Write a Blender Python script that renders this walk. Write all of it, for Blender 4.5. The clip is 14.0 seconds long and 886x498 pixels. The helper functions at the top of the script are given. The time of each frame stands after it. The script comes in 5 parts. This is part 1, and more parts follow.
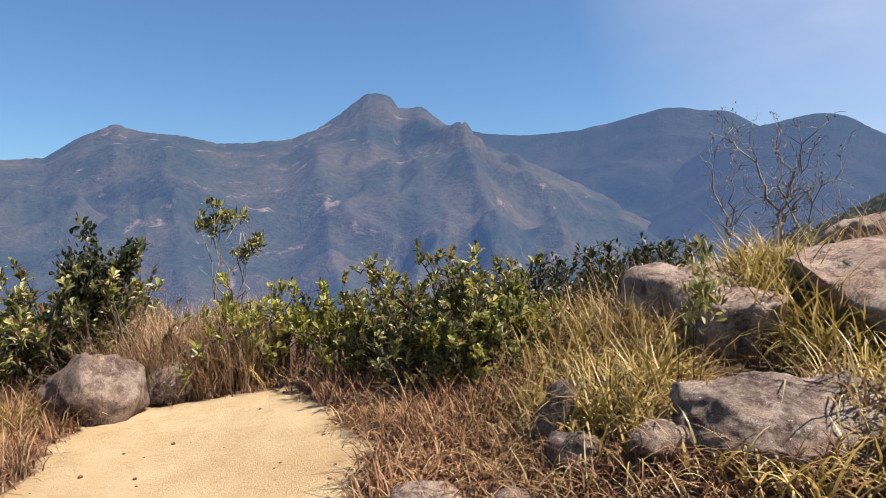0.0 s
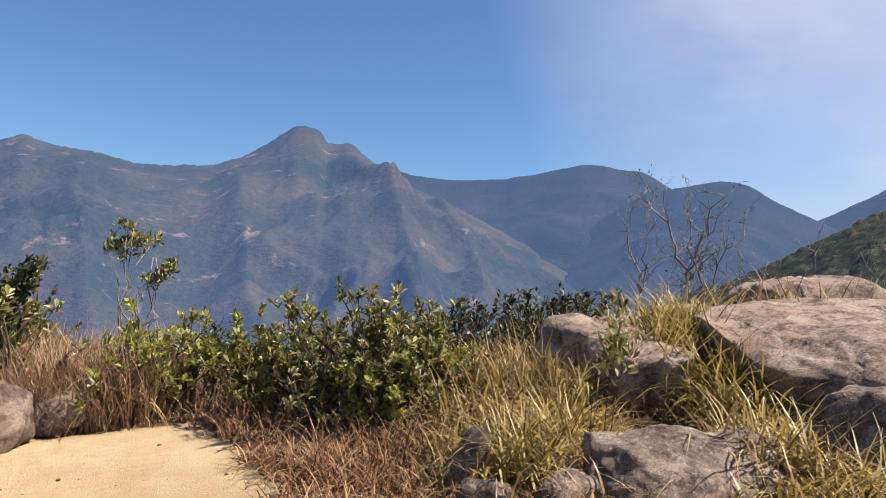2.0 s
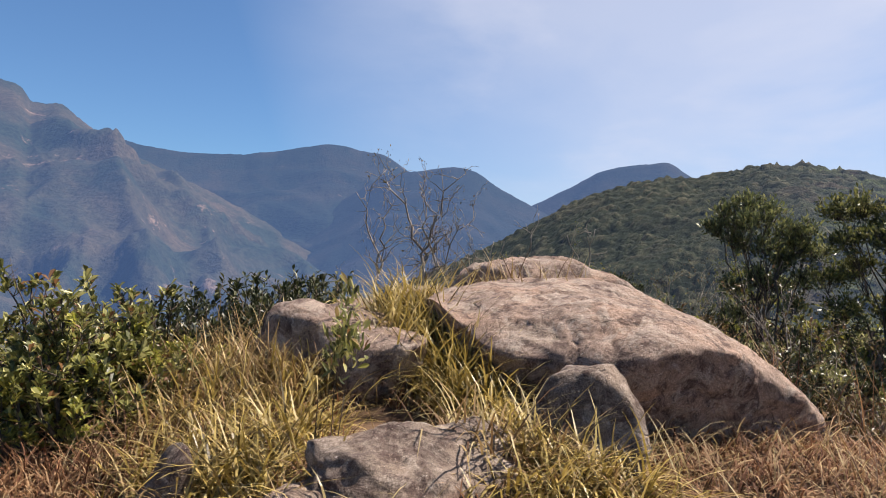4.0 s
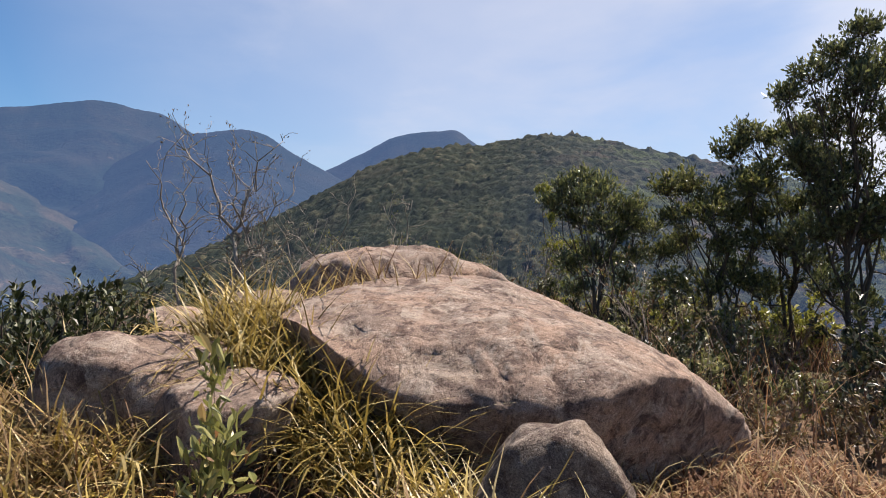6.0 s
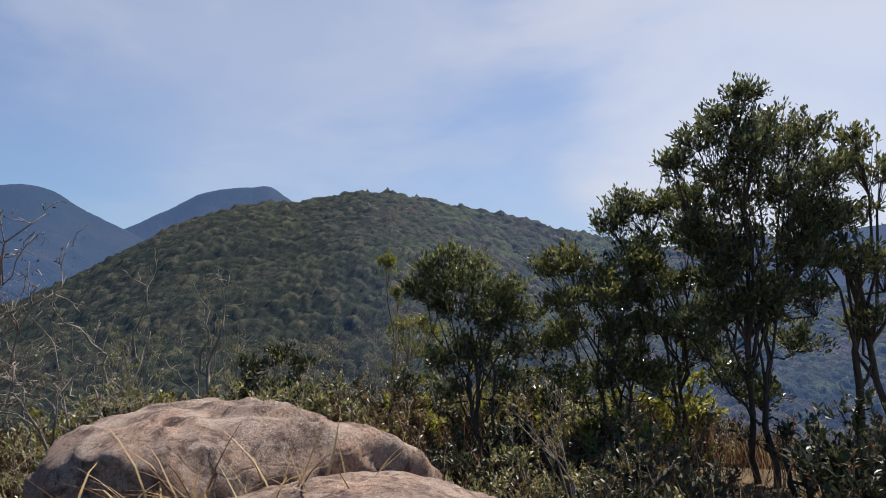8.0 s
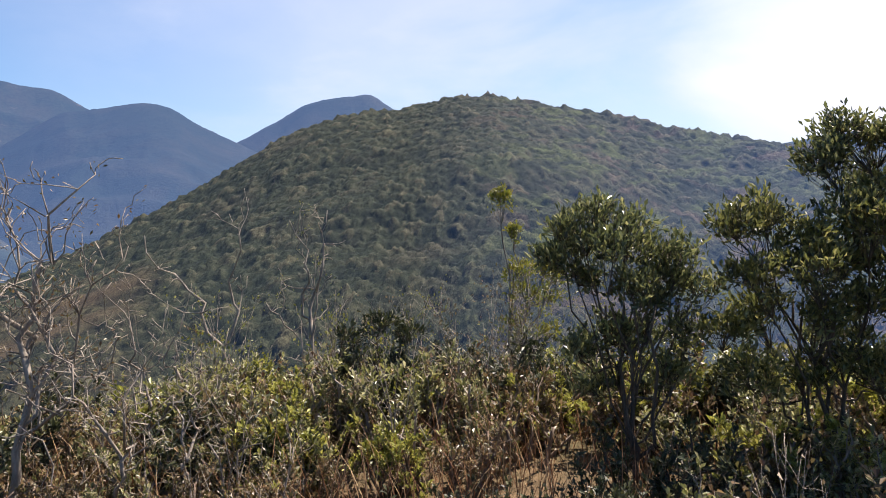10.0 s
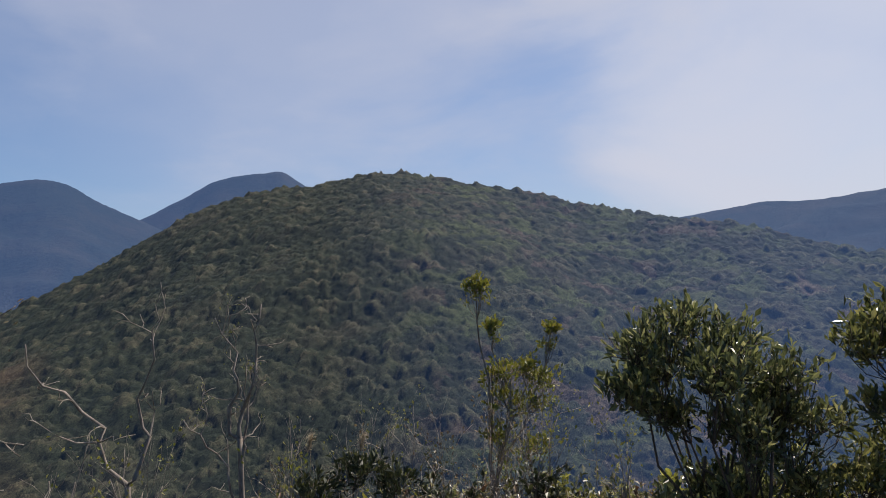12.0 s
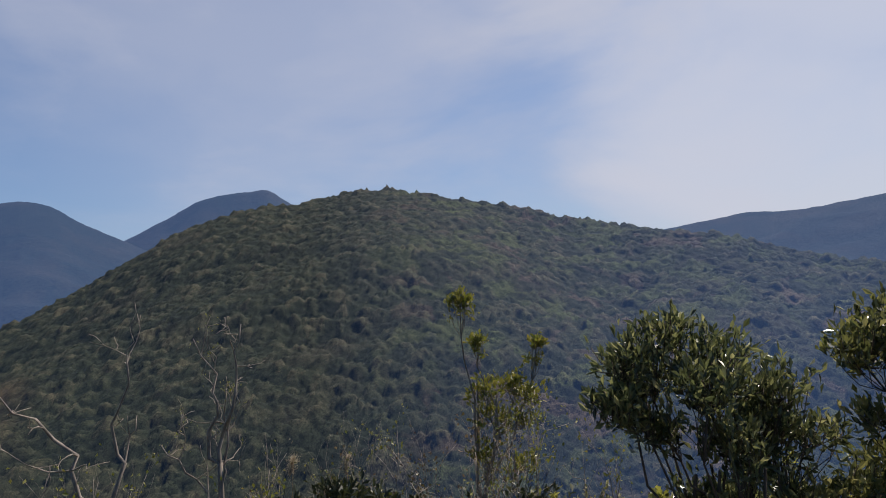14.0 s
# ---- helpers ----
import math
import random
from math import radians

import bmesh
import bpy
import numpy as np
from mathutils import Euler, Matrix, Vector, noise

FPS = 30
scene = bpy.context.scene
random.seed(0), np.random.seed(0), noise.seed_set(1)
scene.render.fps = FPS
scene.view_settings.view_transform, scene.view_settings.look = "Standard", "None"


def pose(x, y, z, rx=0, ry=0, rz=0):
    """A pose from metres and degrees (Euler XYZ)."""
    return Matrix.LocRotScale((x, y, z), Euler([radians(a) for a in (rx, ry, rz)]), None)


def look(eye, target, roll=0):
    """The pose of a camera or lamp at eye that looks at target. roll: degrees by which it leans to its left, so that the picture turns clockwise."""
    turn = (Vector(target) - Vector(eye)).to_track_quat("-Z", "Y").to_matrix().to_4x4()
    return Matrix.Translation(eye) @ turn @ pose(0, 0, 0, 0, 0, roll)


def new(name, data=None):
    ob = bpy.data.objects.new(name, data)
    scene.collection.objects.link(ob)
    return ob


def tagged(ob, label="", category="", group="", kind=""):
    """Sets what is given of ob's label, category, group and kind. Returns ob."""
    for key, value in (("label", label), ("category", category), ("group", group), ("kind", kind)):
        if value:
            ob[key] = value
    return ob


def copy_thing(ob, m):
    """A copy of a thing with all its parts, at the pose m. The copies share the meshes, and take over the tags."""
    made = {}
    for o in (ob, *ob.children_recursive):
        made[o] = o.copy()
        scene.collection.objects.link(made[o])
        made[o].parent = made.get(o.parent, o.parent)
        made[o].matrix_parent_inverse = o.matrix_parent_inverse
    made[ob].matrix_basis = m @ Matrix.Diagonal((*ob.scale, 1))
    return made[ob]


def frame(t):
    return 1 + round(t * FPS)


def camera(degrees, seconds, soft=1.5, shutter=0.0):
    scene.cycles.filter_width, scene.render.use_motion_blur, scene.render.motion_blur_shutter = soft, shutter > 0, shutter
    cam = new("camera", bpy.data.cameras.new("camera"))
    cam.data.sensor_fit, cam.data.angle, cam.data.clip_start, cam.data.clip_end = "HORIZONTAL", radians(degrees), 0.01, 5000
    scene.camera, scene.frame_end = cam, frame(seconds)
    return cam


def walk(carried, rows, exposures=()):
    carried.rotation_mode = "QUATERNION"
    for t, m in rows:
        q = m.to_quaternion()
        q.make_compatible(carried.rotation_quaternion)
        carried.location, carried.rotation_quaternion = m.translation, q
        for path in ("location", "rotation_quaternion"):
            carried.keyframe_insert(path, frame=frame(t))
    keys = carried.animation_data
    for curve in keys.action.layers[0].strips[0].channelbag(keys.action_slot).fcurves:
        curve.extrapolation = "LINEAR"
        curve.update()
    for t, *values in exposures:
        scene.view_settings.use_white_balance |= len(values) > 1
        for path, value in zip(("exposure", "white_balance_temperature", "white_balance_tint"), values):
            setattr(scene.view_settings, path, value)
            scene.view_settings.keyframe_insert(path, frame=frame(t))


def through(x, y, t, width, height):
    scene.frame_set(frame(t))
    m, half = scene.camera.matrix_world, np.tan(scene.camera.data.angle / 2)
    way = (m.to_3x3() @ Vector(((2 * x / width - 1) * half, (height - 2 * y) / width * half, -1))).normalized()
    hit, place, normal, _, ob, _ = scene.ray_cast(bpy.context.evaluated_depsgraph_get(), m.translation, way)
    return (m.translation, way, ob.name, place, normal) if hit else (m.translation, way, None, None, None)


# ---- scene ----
# seconds, x, y, z in metres, heading to the right of north, tilt up, lean to the left in degrees
STEPS = [
    (0.0, 0.00, 0.00, 1.55, 0.00, -0.89, -0.41),
    (0.5, 0.00, -0.01, 1.57, 1.98, 1.53, -0.19),
    (1.0, 0.01, -0.01, 1.55, 4.32, 2.03, 0.34),
    (1.5, -0.01, -0.02, 1.55, 5.72, 2.64, 2.15),
    (2.0, -0.02, 0.01, 1.55, 6.67, 2.75, 3.17),
    (2.5, -0.01, 0.01, 1.55, 6.98, 2.83, 3.01),
    (3.0, -0.00, 0.07, 1.55, 11.25, 2.89, 2.96),
    (3.5, 0.11, 0.22, 1.57, 17.41, 2.77, 2.51),
    (4.0, 0.22, 0.46, 1.59, 28.64, 2.06, 2.60),
    (4.2, 0.23, 0.61, 1.57, 32.88, 1.86, 2.39),
    (4.8, 0.25, 1.02, 1.61, 41.75, 0.95, 0.01),
    (5.4, 0.32, 1.41, 1.71, 45.43, -0.03, 0.00),
    (6.3, 0.70, 2.06, 1.87, 46.97, -0.19, 1.90),
    (6.5, 0.91, 2.21, 1.87, 48.30, 0.20, 1.60),
    (7.0, 1.33, 2.59, 2.13, 48.81, -0.02, 0.08),
    (7.5, 1.63, 3.22, 2.26, 53.12, 3.97, -1.36),
    (7.7, 1.74, 3.38, 2.31, 56.98, 4.40, -2.15),
    (8.3, 2.19, 3.78, 2.50, 64.17, 3.89, -0.01),
    (9.0, 2.81, 4.24, 2.77, 63.11, 0.38, 0.00),
    (9.8, 3.45, 4.76, 3.04, 54.77, -3.24, -1.22),
    (10.0, 3.54, 4.88, 3.09, 52.81, -3.49, -2.39),
    (10.5, 3.85, 5.38, 3.20, 51.54, -3.51, -3.04),
    (11.0, 4.33, 5.96, 3.29, 51.76, 0.14, -5.40),
    (11.5, 4.61, 6.37, 3.36, 54.42, 1.87, -5.50),
    (12.0, 4.72, 6.80, 3.43, 60.52, 2.61, -3.40),
    (12.5, 4.85, 6.87, 3.43, 60.54, 3.11, -2.38),
    (13.0, 4.82, 6.86, 3.43, 60.82, 3.51, -2.91),
    (13.5, 4.87, 6.83, 3.42, 61.41, 3.67, -3.59),
    (14.0, 4.93, 6.83, 3.42, 61.73, 3.88, -4.45),
]


def heading(az, el):
    a, e = radians(az), radians(el)
    return Vector((math.sin(a) * math.cos(e), math.cos(a) * math.cos(e), math.sin(e)))


cam = camera(67.37, 14.0, soft=1.0)
path_rows = []
for t, x, y, z, az, el, lean in STEPS:
    eye = Vector((x, y, z))
    path_rows.append((t, look(eye, eye + heading(az, el), lean)))
walk(cam, path_rows, exposures=[(0.0, 1.05, 7000, 14), (4.2, 1.0, 7000, 14), (6.5, 0.9, 6900, 13), (7.7, 0.6, 6600, 12), (9.8, 1.3, 7000, 15), (10.5, 1.25, 7000, 15), (11.0, 1.0, 6900, 16), (12.0, 0.5, 6700, 14), (14.0, 0.4, 6700, 14)])

# ---- sky and sun ----
SUN_AZ, SUN_EL = 100.0, 57.0
world = bpy.data.worlds.new("sky")
scene.world = world
world.use_nodes = True
wn, wl = world.node_tree.nodes, world.node_tree.links
wn.clear()
w_out = wn.new("ShaderNodeOutputWorld")
w_bg = wn.new("ShaderNodeBackground")
w_sky = wn.new("ShaderNodeTexSky")
w_sky.sky_type = "NISHITA"
w_sky.sun_disc = False
w_sky.sun_elevation = radians(SUN_EL)
w_sky.sun_rotation = radians(SUN_AZ)
w_sky.altitude = 300
w_sky.air_density = 1.0
w_sky.dust_density = 0.7
w_sky.ozone_density = 3.5
w_co = wn.new("ShaderNodeTexCoord")
# thin cloud, drawn out sideways, thicker on the sunny side of the sky
w_map = wn.new("ShaderNodeMapping")
w_map.inputs["Scale"].default_value = (1.0, 1.0, 2.4)
w_noise = wn.new("ShaderNodeTexNoise")
w_noise.inputs["Scale"].default_value = 2.3
w_noise.inputs["Detail"].default_value = 7
w_noise.inputs["Roughness"].default_value = 0.52
w_noise.inputs["Distortion"].default_value = 0.35
w_ramp = wn.new("ShaderNodeValToRGB")
w_ramp.color_ramp.elements[0].position = 0.40
w_ramp.color_ramp.elements[1].position = 0.72
w_dot = wn.new("ShaderNodeVectorMath")
w_dot.operation = "DOT_PRODUCT"
w_dot.inputs[1].default_value = heading(80, 25)
w_side = wn.new("ShaderNodeMapRange")
w_side.inputs["From Min"].default_value = 0.44
w_side.inputs["From Max"].default_value = 0.76
w_mul = wn.new("ShaderNodeMath")
w_mul.operation = "MULTIPLY_ADD"
w_mul.inputs[1].default_value = 0.45
w_add = wn.new("ShaderNodeMath")
w_add.operation = "MULTIPLY"
w_mix = wn.new("ShaderNodeMixRGB")
w_mix.inputs[2].default_value = (5.6, 6.3, 8.0, 1)
wl.new(w_co.outputs["Generated"], w_map.inputs["Vector"])
wl.new(w_map.outputs["Vector"], w_noise.inputs["Vector"])
wl.new(w_noise.outputs["Fac"], w_ramp.inputs["Fac"])
wl.new(w_co.outputs["Generated"], w_dot.inputs[0])
wl.new(w_dot.outputs["Value"], w_side.inputs["Value"])
wl.new(w_ramp.outputs["Color"], w_mul.inputs[0])
w_mul.inputs[2].default_value = 0.42
wl.new(w_mul.outputs["Value"], w_add.inputs[0])
wl.new(w_side.outputs["Result"], w_add.inputs[1])
wl.new(w_add.outputs["Value"], w_mix.inputs[0])
w_tint = wn.new("ShaderNodeMixRGB")
w_tint.blend_type = "MULTIPLY"
w_tint.inputs[0].default_value = 1.0
w_tint.inputs[2].default_value = (0.68, 0.97, 1.20, 1)
wl.new(w_sky.outputs["Color"], w_tint.inputs[1])
wl.new(w_tint.outputs["Color"], w_mix.inputs[1])
# two drifting cloud banks with ragged edges
w_warp = wn.new("ShaderNodeVectorMath")
w_warp.operation = "MULTIPLY_ADD"
w_warp.inputs[1].default_value = (0.16, 0.16, 0.10)
wl.new(w_noise.outputs["Color"], w_warp.inputs[0])
w_off = wn.new("ShaderNodeVectorMath")
w_off.operation = "ADD"
w_off.inputs[1].default_value = (-0.08, -0.08, -0.05)
wl.new(w_co.outputs["Generated"], w_off.inputs[0])
wl.new(w_off.outputs["Vector"], w_warp.inputs[2])
w_last = w_mix.outputs["Color"]
for az, el, rim, core, amount, tone in ((48, 21, 0.93, 0.995, 0.28, (7.0, 7.3, 8.3, 1)), (96, 19, 0.89, 0.985, 0.62, (8.0, 8.4, 9.4, 1)), (84, 26, 0.975, 0.998, 0.28, (5.9, 6.4, 7.7, 1))):
    w_d = wn.new("ShaderNodeVectorMath")
    w_d.operation = "DOT_PRODUCT"
    w_d.inputs[1].default_value = heading(az, el)
    wl.new(w_warp.outputs["Vector"], w_d.inputs[0])
    w_r = wn.new("ShaderNodeMapRange")
    w_r.interpolation_type = "SMOOTHSTEP"
    w_r.inputs["From Min"].default_value = rim
    w_r.inputs["From Max"].default_value = core
    w_r.inputs["To Max"].default_value = amount
    wl.new(w_d.outputs["Value"], w_r.inputs["Value"])
    w_m = wn.new("ShaderNodeMixRGB")
    w_m.inputs[2].default_value = tone
    wl.new(w_r.outputs["Result"], w_m.inputs[0])
    wl.new(w_last, w_m.inputs[1])
    w_last = w_m.outputs["Color"]
wl.new(w_last, w_bg.inputs["Color"])
w_bg.inputs["Strength"].default_value = 0.06
wl.new(w_bg.outputs["Background"], w_out.inputs["Surface"])

sun_data = bpy.data.lights.new("sun", "SUN")
sun_data.energy = 5.0
sun_data.angle = radians(0.6)
sun_data.color = (1.0, 0.95, 0.87)
sun = new("sun", sun_data)
sun.matrix_world = look(heading(SUN_AZ, SUN_EL) * 60, (0, 0, 0))


# ---- materials ----
def material(name, rough=0.8, spec=0.3):
    m = bpy.data.materials.new(name)
    m.use_nodes = True
    nt = m.node_tree
    b = nt.nodes["Principled BSDF"]
    b.inputs["Roughness"].default_value = rough
    b.inputs["Specular IOR Level"].default_value = spec
    return m, nt, b


def noise_node(nt, scale, detail=4, rough=0.55, coords="Object", stretch=(1, 1, 1), distort=0.0):
    tc = nt.nodes.new("ShaderNodeTexCoord")
    mp = nt.nodes.new("ShaderNodeMapping")
    mp.inputs["Scale"].default_value = stretch
    n = nt.nodes.new("ShaderNodeTexNoise")
    n.inputs["Scale"].default_value = scale
    n.inputs["Detail"].default_value = detail
    n.inputs["Roughness"].default_value = rough
    n.inputs["Distortion"].default_value = distort
    nt.links.new(tc.outputs[coords], mp.inputs["Vector"])
    nt.links.new(mp.outputs["Vector"], n.inputs["Vector"])
    return n.outputs["Fac"]


def ramp_node(nt, fac, stops):
    r = nt.nodes.new("ShaderNodeValToRGB")
    e = r.color_ramp.elements
    while len(e) < len(stops):
        e.new(0.5)
    for k, (pos, col) in zip(e, stops):
        k.position = pos
        k.color = (*col, 1) if len(col) == 3 else col
    nt.links.new(fac, r.inputs["Fac"])
    return r.outputs["Color"]


def mix_node(nt, fac, a, b, mode="MIX"):
    m = nt.nodes.new("ShaderNodeMixRGB")
    m.blend_type = mode
    for sock, v in ((m.inputs[0], fac), (m.inputs[1], a), (m.inputs[2], b)):
        if isinstance(v, (int, float)):
            sock.default_value = v
        elif isinstance(v, tuple):
            sock.default_value = (*v, 1)
        else:
            nt.links.new(v, sock)
    return m.outputs[0]


def bump_node(nt, bsdf, height, strength=0.5, distance=0.02):
    b = nt.nodes.new("ShaderNodeBump")
    b.inputs["Strength"].default_value = strength
    b.inputs["Distance"].default_value = distance
    nt.links.new(height, b.inputs["Height"])
    nt.links.new(b.outputs["Normal"], bsdf.inputs["Normal"])


BW = lambda a, b: [(a, (0, 0, 0)), (b, (1, 1, 1))]


def granite(name, warm=(0.68, 0.50, 0.37), grey=(0.52, 0.41, 0.33), stain=0.7, cracks=0.16):
    m, nt, b = material(name, 0.86, 0.25)
    large = noise_node(nt, 1.6, 5, 0.6, distort=0.4)
    mid = noise_node(nt, 6.0, 9, 0.78, distort=0.5)
    fine = noise_node(nt, 48, 5, 0.75)
    grain = noise_node(nt, 190, 2, 0.6)
    col = mix_node(nt, ramp_node(nt, large, BW(0.38, 0.62)), grey, warm)
    col = mix_node(nt, ramp_node(nt, mid, [(0.41, (0.9, 0.9, 0.9)), (0.53, (0, 0, 0))]), col, (0.14, 0.092, 0.08))
    lich = noise_node(nt, 4.2, 8, 0.74, distort=0.8)
    col = mix_node(nt, ramp_node(nt, lich, [(0.51, (0, 0, 0)), (0.58, (stain, stain, stain))]), col, (0.74, 0.66, 0.56))
    rust = noise_node(nt, 2.4, 6, 0.7, distort=0.5)
    col = mix_node(nt, ramp_node(nt, rust, [(0.58, (0, 0, 0)), (0.70, (0.6, 0.6, 0.6))]), col, (0.46, 0.29, 0.19))
    spots = noise_node(nt, 13, 8, 0.8, distort=0.6)
    col = mix_node(nt, ramp_node(nt, spots, [(0.56, (0, 0, 0)), (0.64, (0.8, 0.8, 0.8))]), col, (0.085, 0.07, 0.062))
    col = mix_node(nt, 0.85, col, ramp_node(nt, fine, [(0.30, (0.45, 0.42, 0.41)), (0.58, (1.0, 1.0, 1.0))]), "MULTIPLY")
    col = mix_node(nt, 0.9, col, ramp_node(nt, grain, [(0.34, (0.42, 0.39, 0.37)), (0.62, (1.12, 1.12, 1.12))]), "MULTIPLY")
    flecks = noise_node(nt, 62, 4, 0.6)
    col = mix_node(nt, ramp_node(nt, flecks, [(0.66, (0, 0, 0)), (0.70, (0.85, 0.85, 0.85))]), col, (0.86, 0.80, 0.72))
    # joints: thin dark lines, broken up
    tc = nt.nodes.new("ShaderNodeTexCoord")
    wob = nt.nodes.new("ShaderNodeTexNoise")
    wob.inputs["Scale"].default_value = 2.2
    wob.inputs["Detail"].default_value = 5
    nt.links.new(tc.outputs["Object"], wob.inputs["Vector"])
    add = nt.nodes.new("ShaderNodeVectorMath")
    add.operation = "MULTIPLY_ADD"
    add.inputs[1].default_value = (0.35, 0.35, 0.35)
    nt.links.new(wob.outputs["Color"], add.inputs[0])
    nt.links.new(tc.outputs["Object"], add.inputs[2])
    vo = nt.nodes.new("ShaderNodeTexVoronoi")
    vo.feature = "DISTANCE_TO_EDGE"
    vo.inputs["Scale"].default_value = 0.6
    nt.links.new(add.outputs[0], vo.inputs["Vector"])
    line = ramp_node(nt, vo.outputs["Distance"], [(0.0, (cracks, cracks, cracks)), (0.007, (0, 0, 0))])
    line = mix_node(nt, 1.0, line, ramp_node(nt, rust, BW(0.42, 0.52)), "MULTIPLY")
    col = mix_node(nt, line, col, (0.05, 0.04, 0.035))
    col = mix_node(nt, 1.0, col, (0.61, 0.565, 0.555), "MULTIPLY")
    nt.links.new(col, b.inputs["Base Color"])
    hs = mix_node(nt, 0.4, mid, fine)
    hs = mix_node(nt, 1.0, hs, line, "SUBTRACT")
    bump_node(nt, b, hs, 1.0, 0.03)
    return m


def leafy(name, stops, rough=0.42, spec=0.5, through=0.35):
    m, nt, b = material(name, rough, spec)
    g = nt.nodes.new("ShaderNodeNewGeometry")
    col = ramp_node(nt, g.outputs["Random Per Island"], stops)
    tone = noise_node(nt, 1.3, 3)
    col = mix_node(nt, 1.0, col, ramp_node(nt, tone, [(0.3, (0.46, 0.46, 0.46)), (0.7, (0.76, 0.76, 0.70))]), "MULTIPLY")
    nt.links.new(col, b.inputs["Base Color"])
    t = nt.nodes.new("ShaderNodeBsdfTranslucent")
    nt.links.new(col, t.inputs["Color"])
    mx = nt.nodes.new("ShaderNodeMixShader")
    mx.inputs[0].default_value = through
    nt.links.new(b.outputs[0], mx.inputs[1])
    nt.links.new(t.outputs[0], mx.inputs[2])
    nt.links.new(mx.outputs[0], nt.nodes["Material Output"].inputs["Surface"])
    return m


def bark(name, dark, light, scale=18):
    m, nt, b = material(name, 0.9, 0.2)
    n = noise_node(nt, scale, 5, 0.65, stretch=(1, 1, 0.25))
    nt.links.new(ramp_node(nt, n, [(0.3, dark), (0.7, light)]), b.inputs["Base Color"])
    bump_node(nt, b, n, 0.6, 0.01)
    return m


def distant(name, green, dry, scar, haze_glow, haze_strength, scale, dry_at=0.52, scar_at=0.66):
    """Far hillside: woods, dry scrub and bare scars, under a haze painted as emission."""
    m, nt, b = material(name, 0.95, 0.05)
    big = noise_node(nt, scale, 6, 0.62, distort=0.5)
    tex = noise_node(nt, scale * 22, 5, 0.7)
    pat = noise_node(nt, scale * 2.7, 7, 0.68, stretch=(1, 1, 1.6), distort=0.6)
    col = mix_node(nt, ramp_node(nt, big, BW(dry_at - 0.1, dry_at + 0.14)), green, dry)
    col = mix_node(nt, ramp_node(nt, pat, BW(scar_at - 0.03, scar_at + 0.05)), col, scar)
    col = mix_node(nt, 0.8, col, ramp_node(nt, tex, [(0.3, (0.22, 0.24, 0.24)), (0.7, (0.92, 0.92, 0.88))]), "MULTIPLY")
    nt.links.new(col, b.inputs["Base Color"])
    b.inputs["Emission Color"].default_value = (*haze_glow, 1)
    b.inputs["Emission Strength"].default_value = haze_strength
    bump_node(nt, b, tex, 1.0, 0.25 / scale * 0.1)
    return m


M_ROCK = granite("granite_warm", (0.70, 0.52, 0.40), (0.46, 0.37, 0.31))
M_ROCK_GREY = granite("granite_grey", (0.48, 0.39, 0.31), (0.34, 0.29, 0.245), 0.6, 0.3)
M_ROCK_BROWN = granite("granite_brown", (0.40, 0.30, 0.24), (0.29, 0.23, 0.19), 0.4, 0.12)
M_ROCK_PALE = granite("granite_pale", (0.72, 0.58, 0.45), (0.56, 0.46, 0.37), 0.5, 0.3)
M_BARK_GREY = bark("bark_grey", (0.13, 0.105, 0.085), (0.30, 0.26, 0.22))
M_BARK_DARK = bark("bark_dark", (0.035, 0.027, 0.02), (0.11, 0.085, 0.065))
M_BARK_DEAD = bark("bark_dead", (0.09, 0.065, 0.05), (0.26, 0.20, 0.155))
M_LEAF = leafy("leaf_olive", [(0.0, (0.06, 0.065, 0.024)), (0.3, (0.20, 0.21, 0.06)), (0.6, (0.44, 0.43, 0.13)), (0.88, (0.72, 0.66, 0.28)), (0.95, (0.44, 0.22, 0.10)), (1.0, (0.30, 0.15, 0.07))])
M_LEAF_BRIGHT = leafy("leaf_bright", [(0.0, (0.14, 0.145, 0.03)), (0.5, (0.42, 0.42, 0.08)), (1.0, (0.70, 0.64, 0.16))])
M_LEAF_DARK = leafy("leaf_dark", [(0.0, (0.022, 0.03, 0.014)), (0.6, (0.06, 0.075, 0.03)), (1.0, (0.16, 0.16, 0.065))], 0.45, 0.45, 0.25)
M_LEAF_GLOSS = leafy("leaf_gloss", [(0.0, (0.055, 0.068, 0.032)), (0.5, (0.15, 0.175, 0.07)), (0.85, (0.30, 0.31, 0.125)), (1.0, (0.48, 0.46, 0.21))], 0.30, 0.65, 0.42)
M_LEAF_YELLOW = leafy("leaf_yellow", [(0.0, (0.16, 0.19, 0.03)), (0.5, (0.32, 0.32, 0.05)), (1.0, (0.42, 0.36, 0.08))], through=0.4)
M_LEAF_RUST = leafy("leaf_rust", [(0.0, (0.10, 0.05, 0.03)), (0.4, (0.15, 0.14, 0.05)), (0.7, (0.27, 0.16, 0.08)), (1.0, (0.40, 0.29, 0.15))])
M_LEAF_SLOPE = leafy("leaf_slope", [(0.0, (0.06, 0.065, 0.03)), (0.35, (0.22, 0.23, 0.08)), (0.65, (0.44, 0.42, 0.16)), (0.9, (0.70, 0.64, 0.36)), (1.0, (0.30, 0.16, 0.11))], 0.36, 0.6, 0.5)
M_GRASS_PINK = leafy("grass_pinkish", [(0.0, (0.24, 0.12, 0.075)), (0.4, (0.52, 0.31, 0.20)), (0.75, (0.70, 0.47, 0.31)), (1.0, (0.84, 0.68, 0.46))], 0.7, 0.2, 0.35)
M_LEAF_TREE = leafy("leaf_tree", [(0.0, (0.05, 0.06, 0.025)), (0.45, (0.16, 0.175, 0.055)), (0.8, (0.32, 0.31, 0.10)), (1.0, (0.48, 0.44, 0.18))], 0.34, 0.6, 0.42)
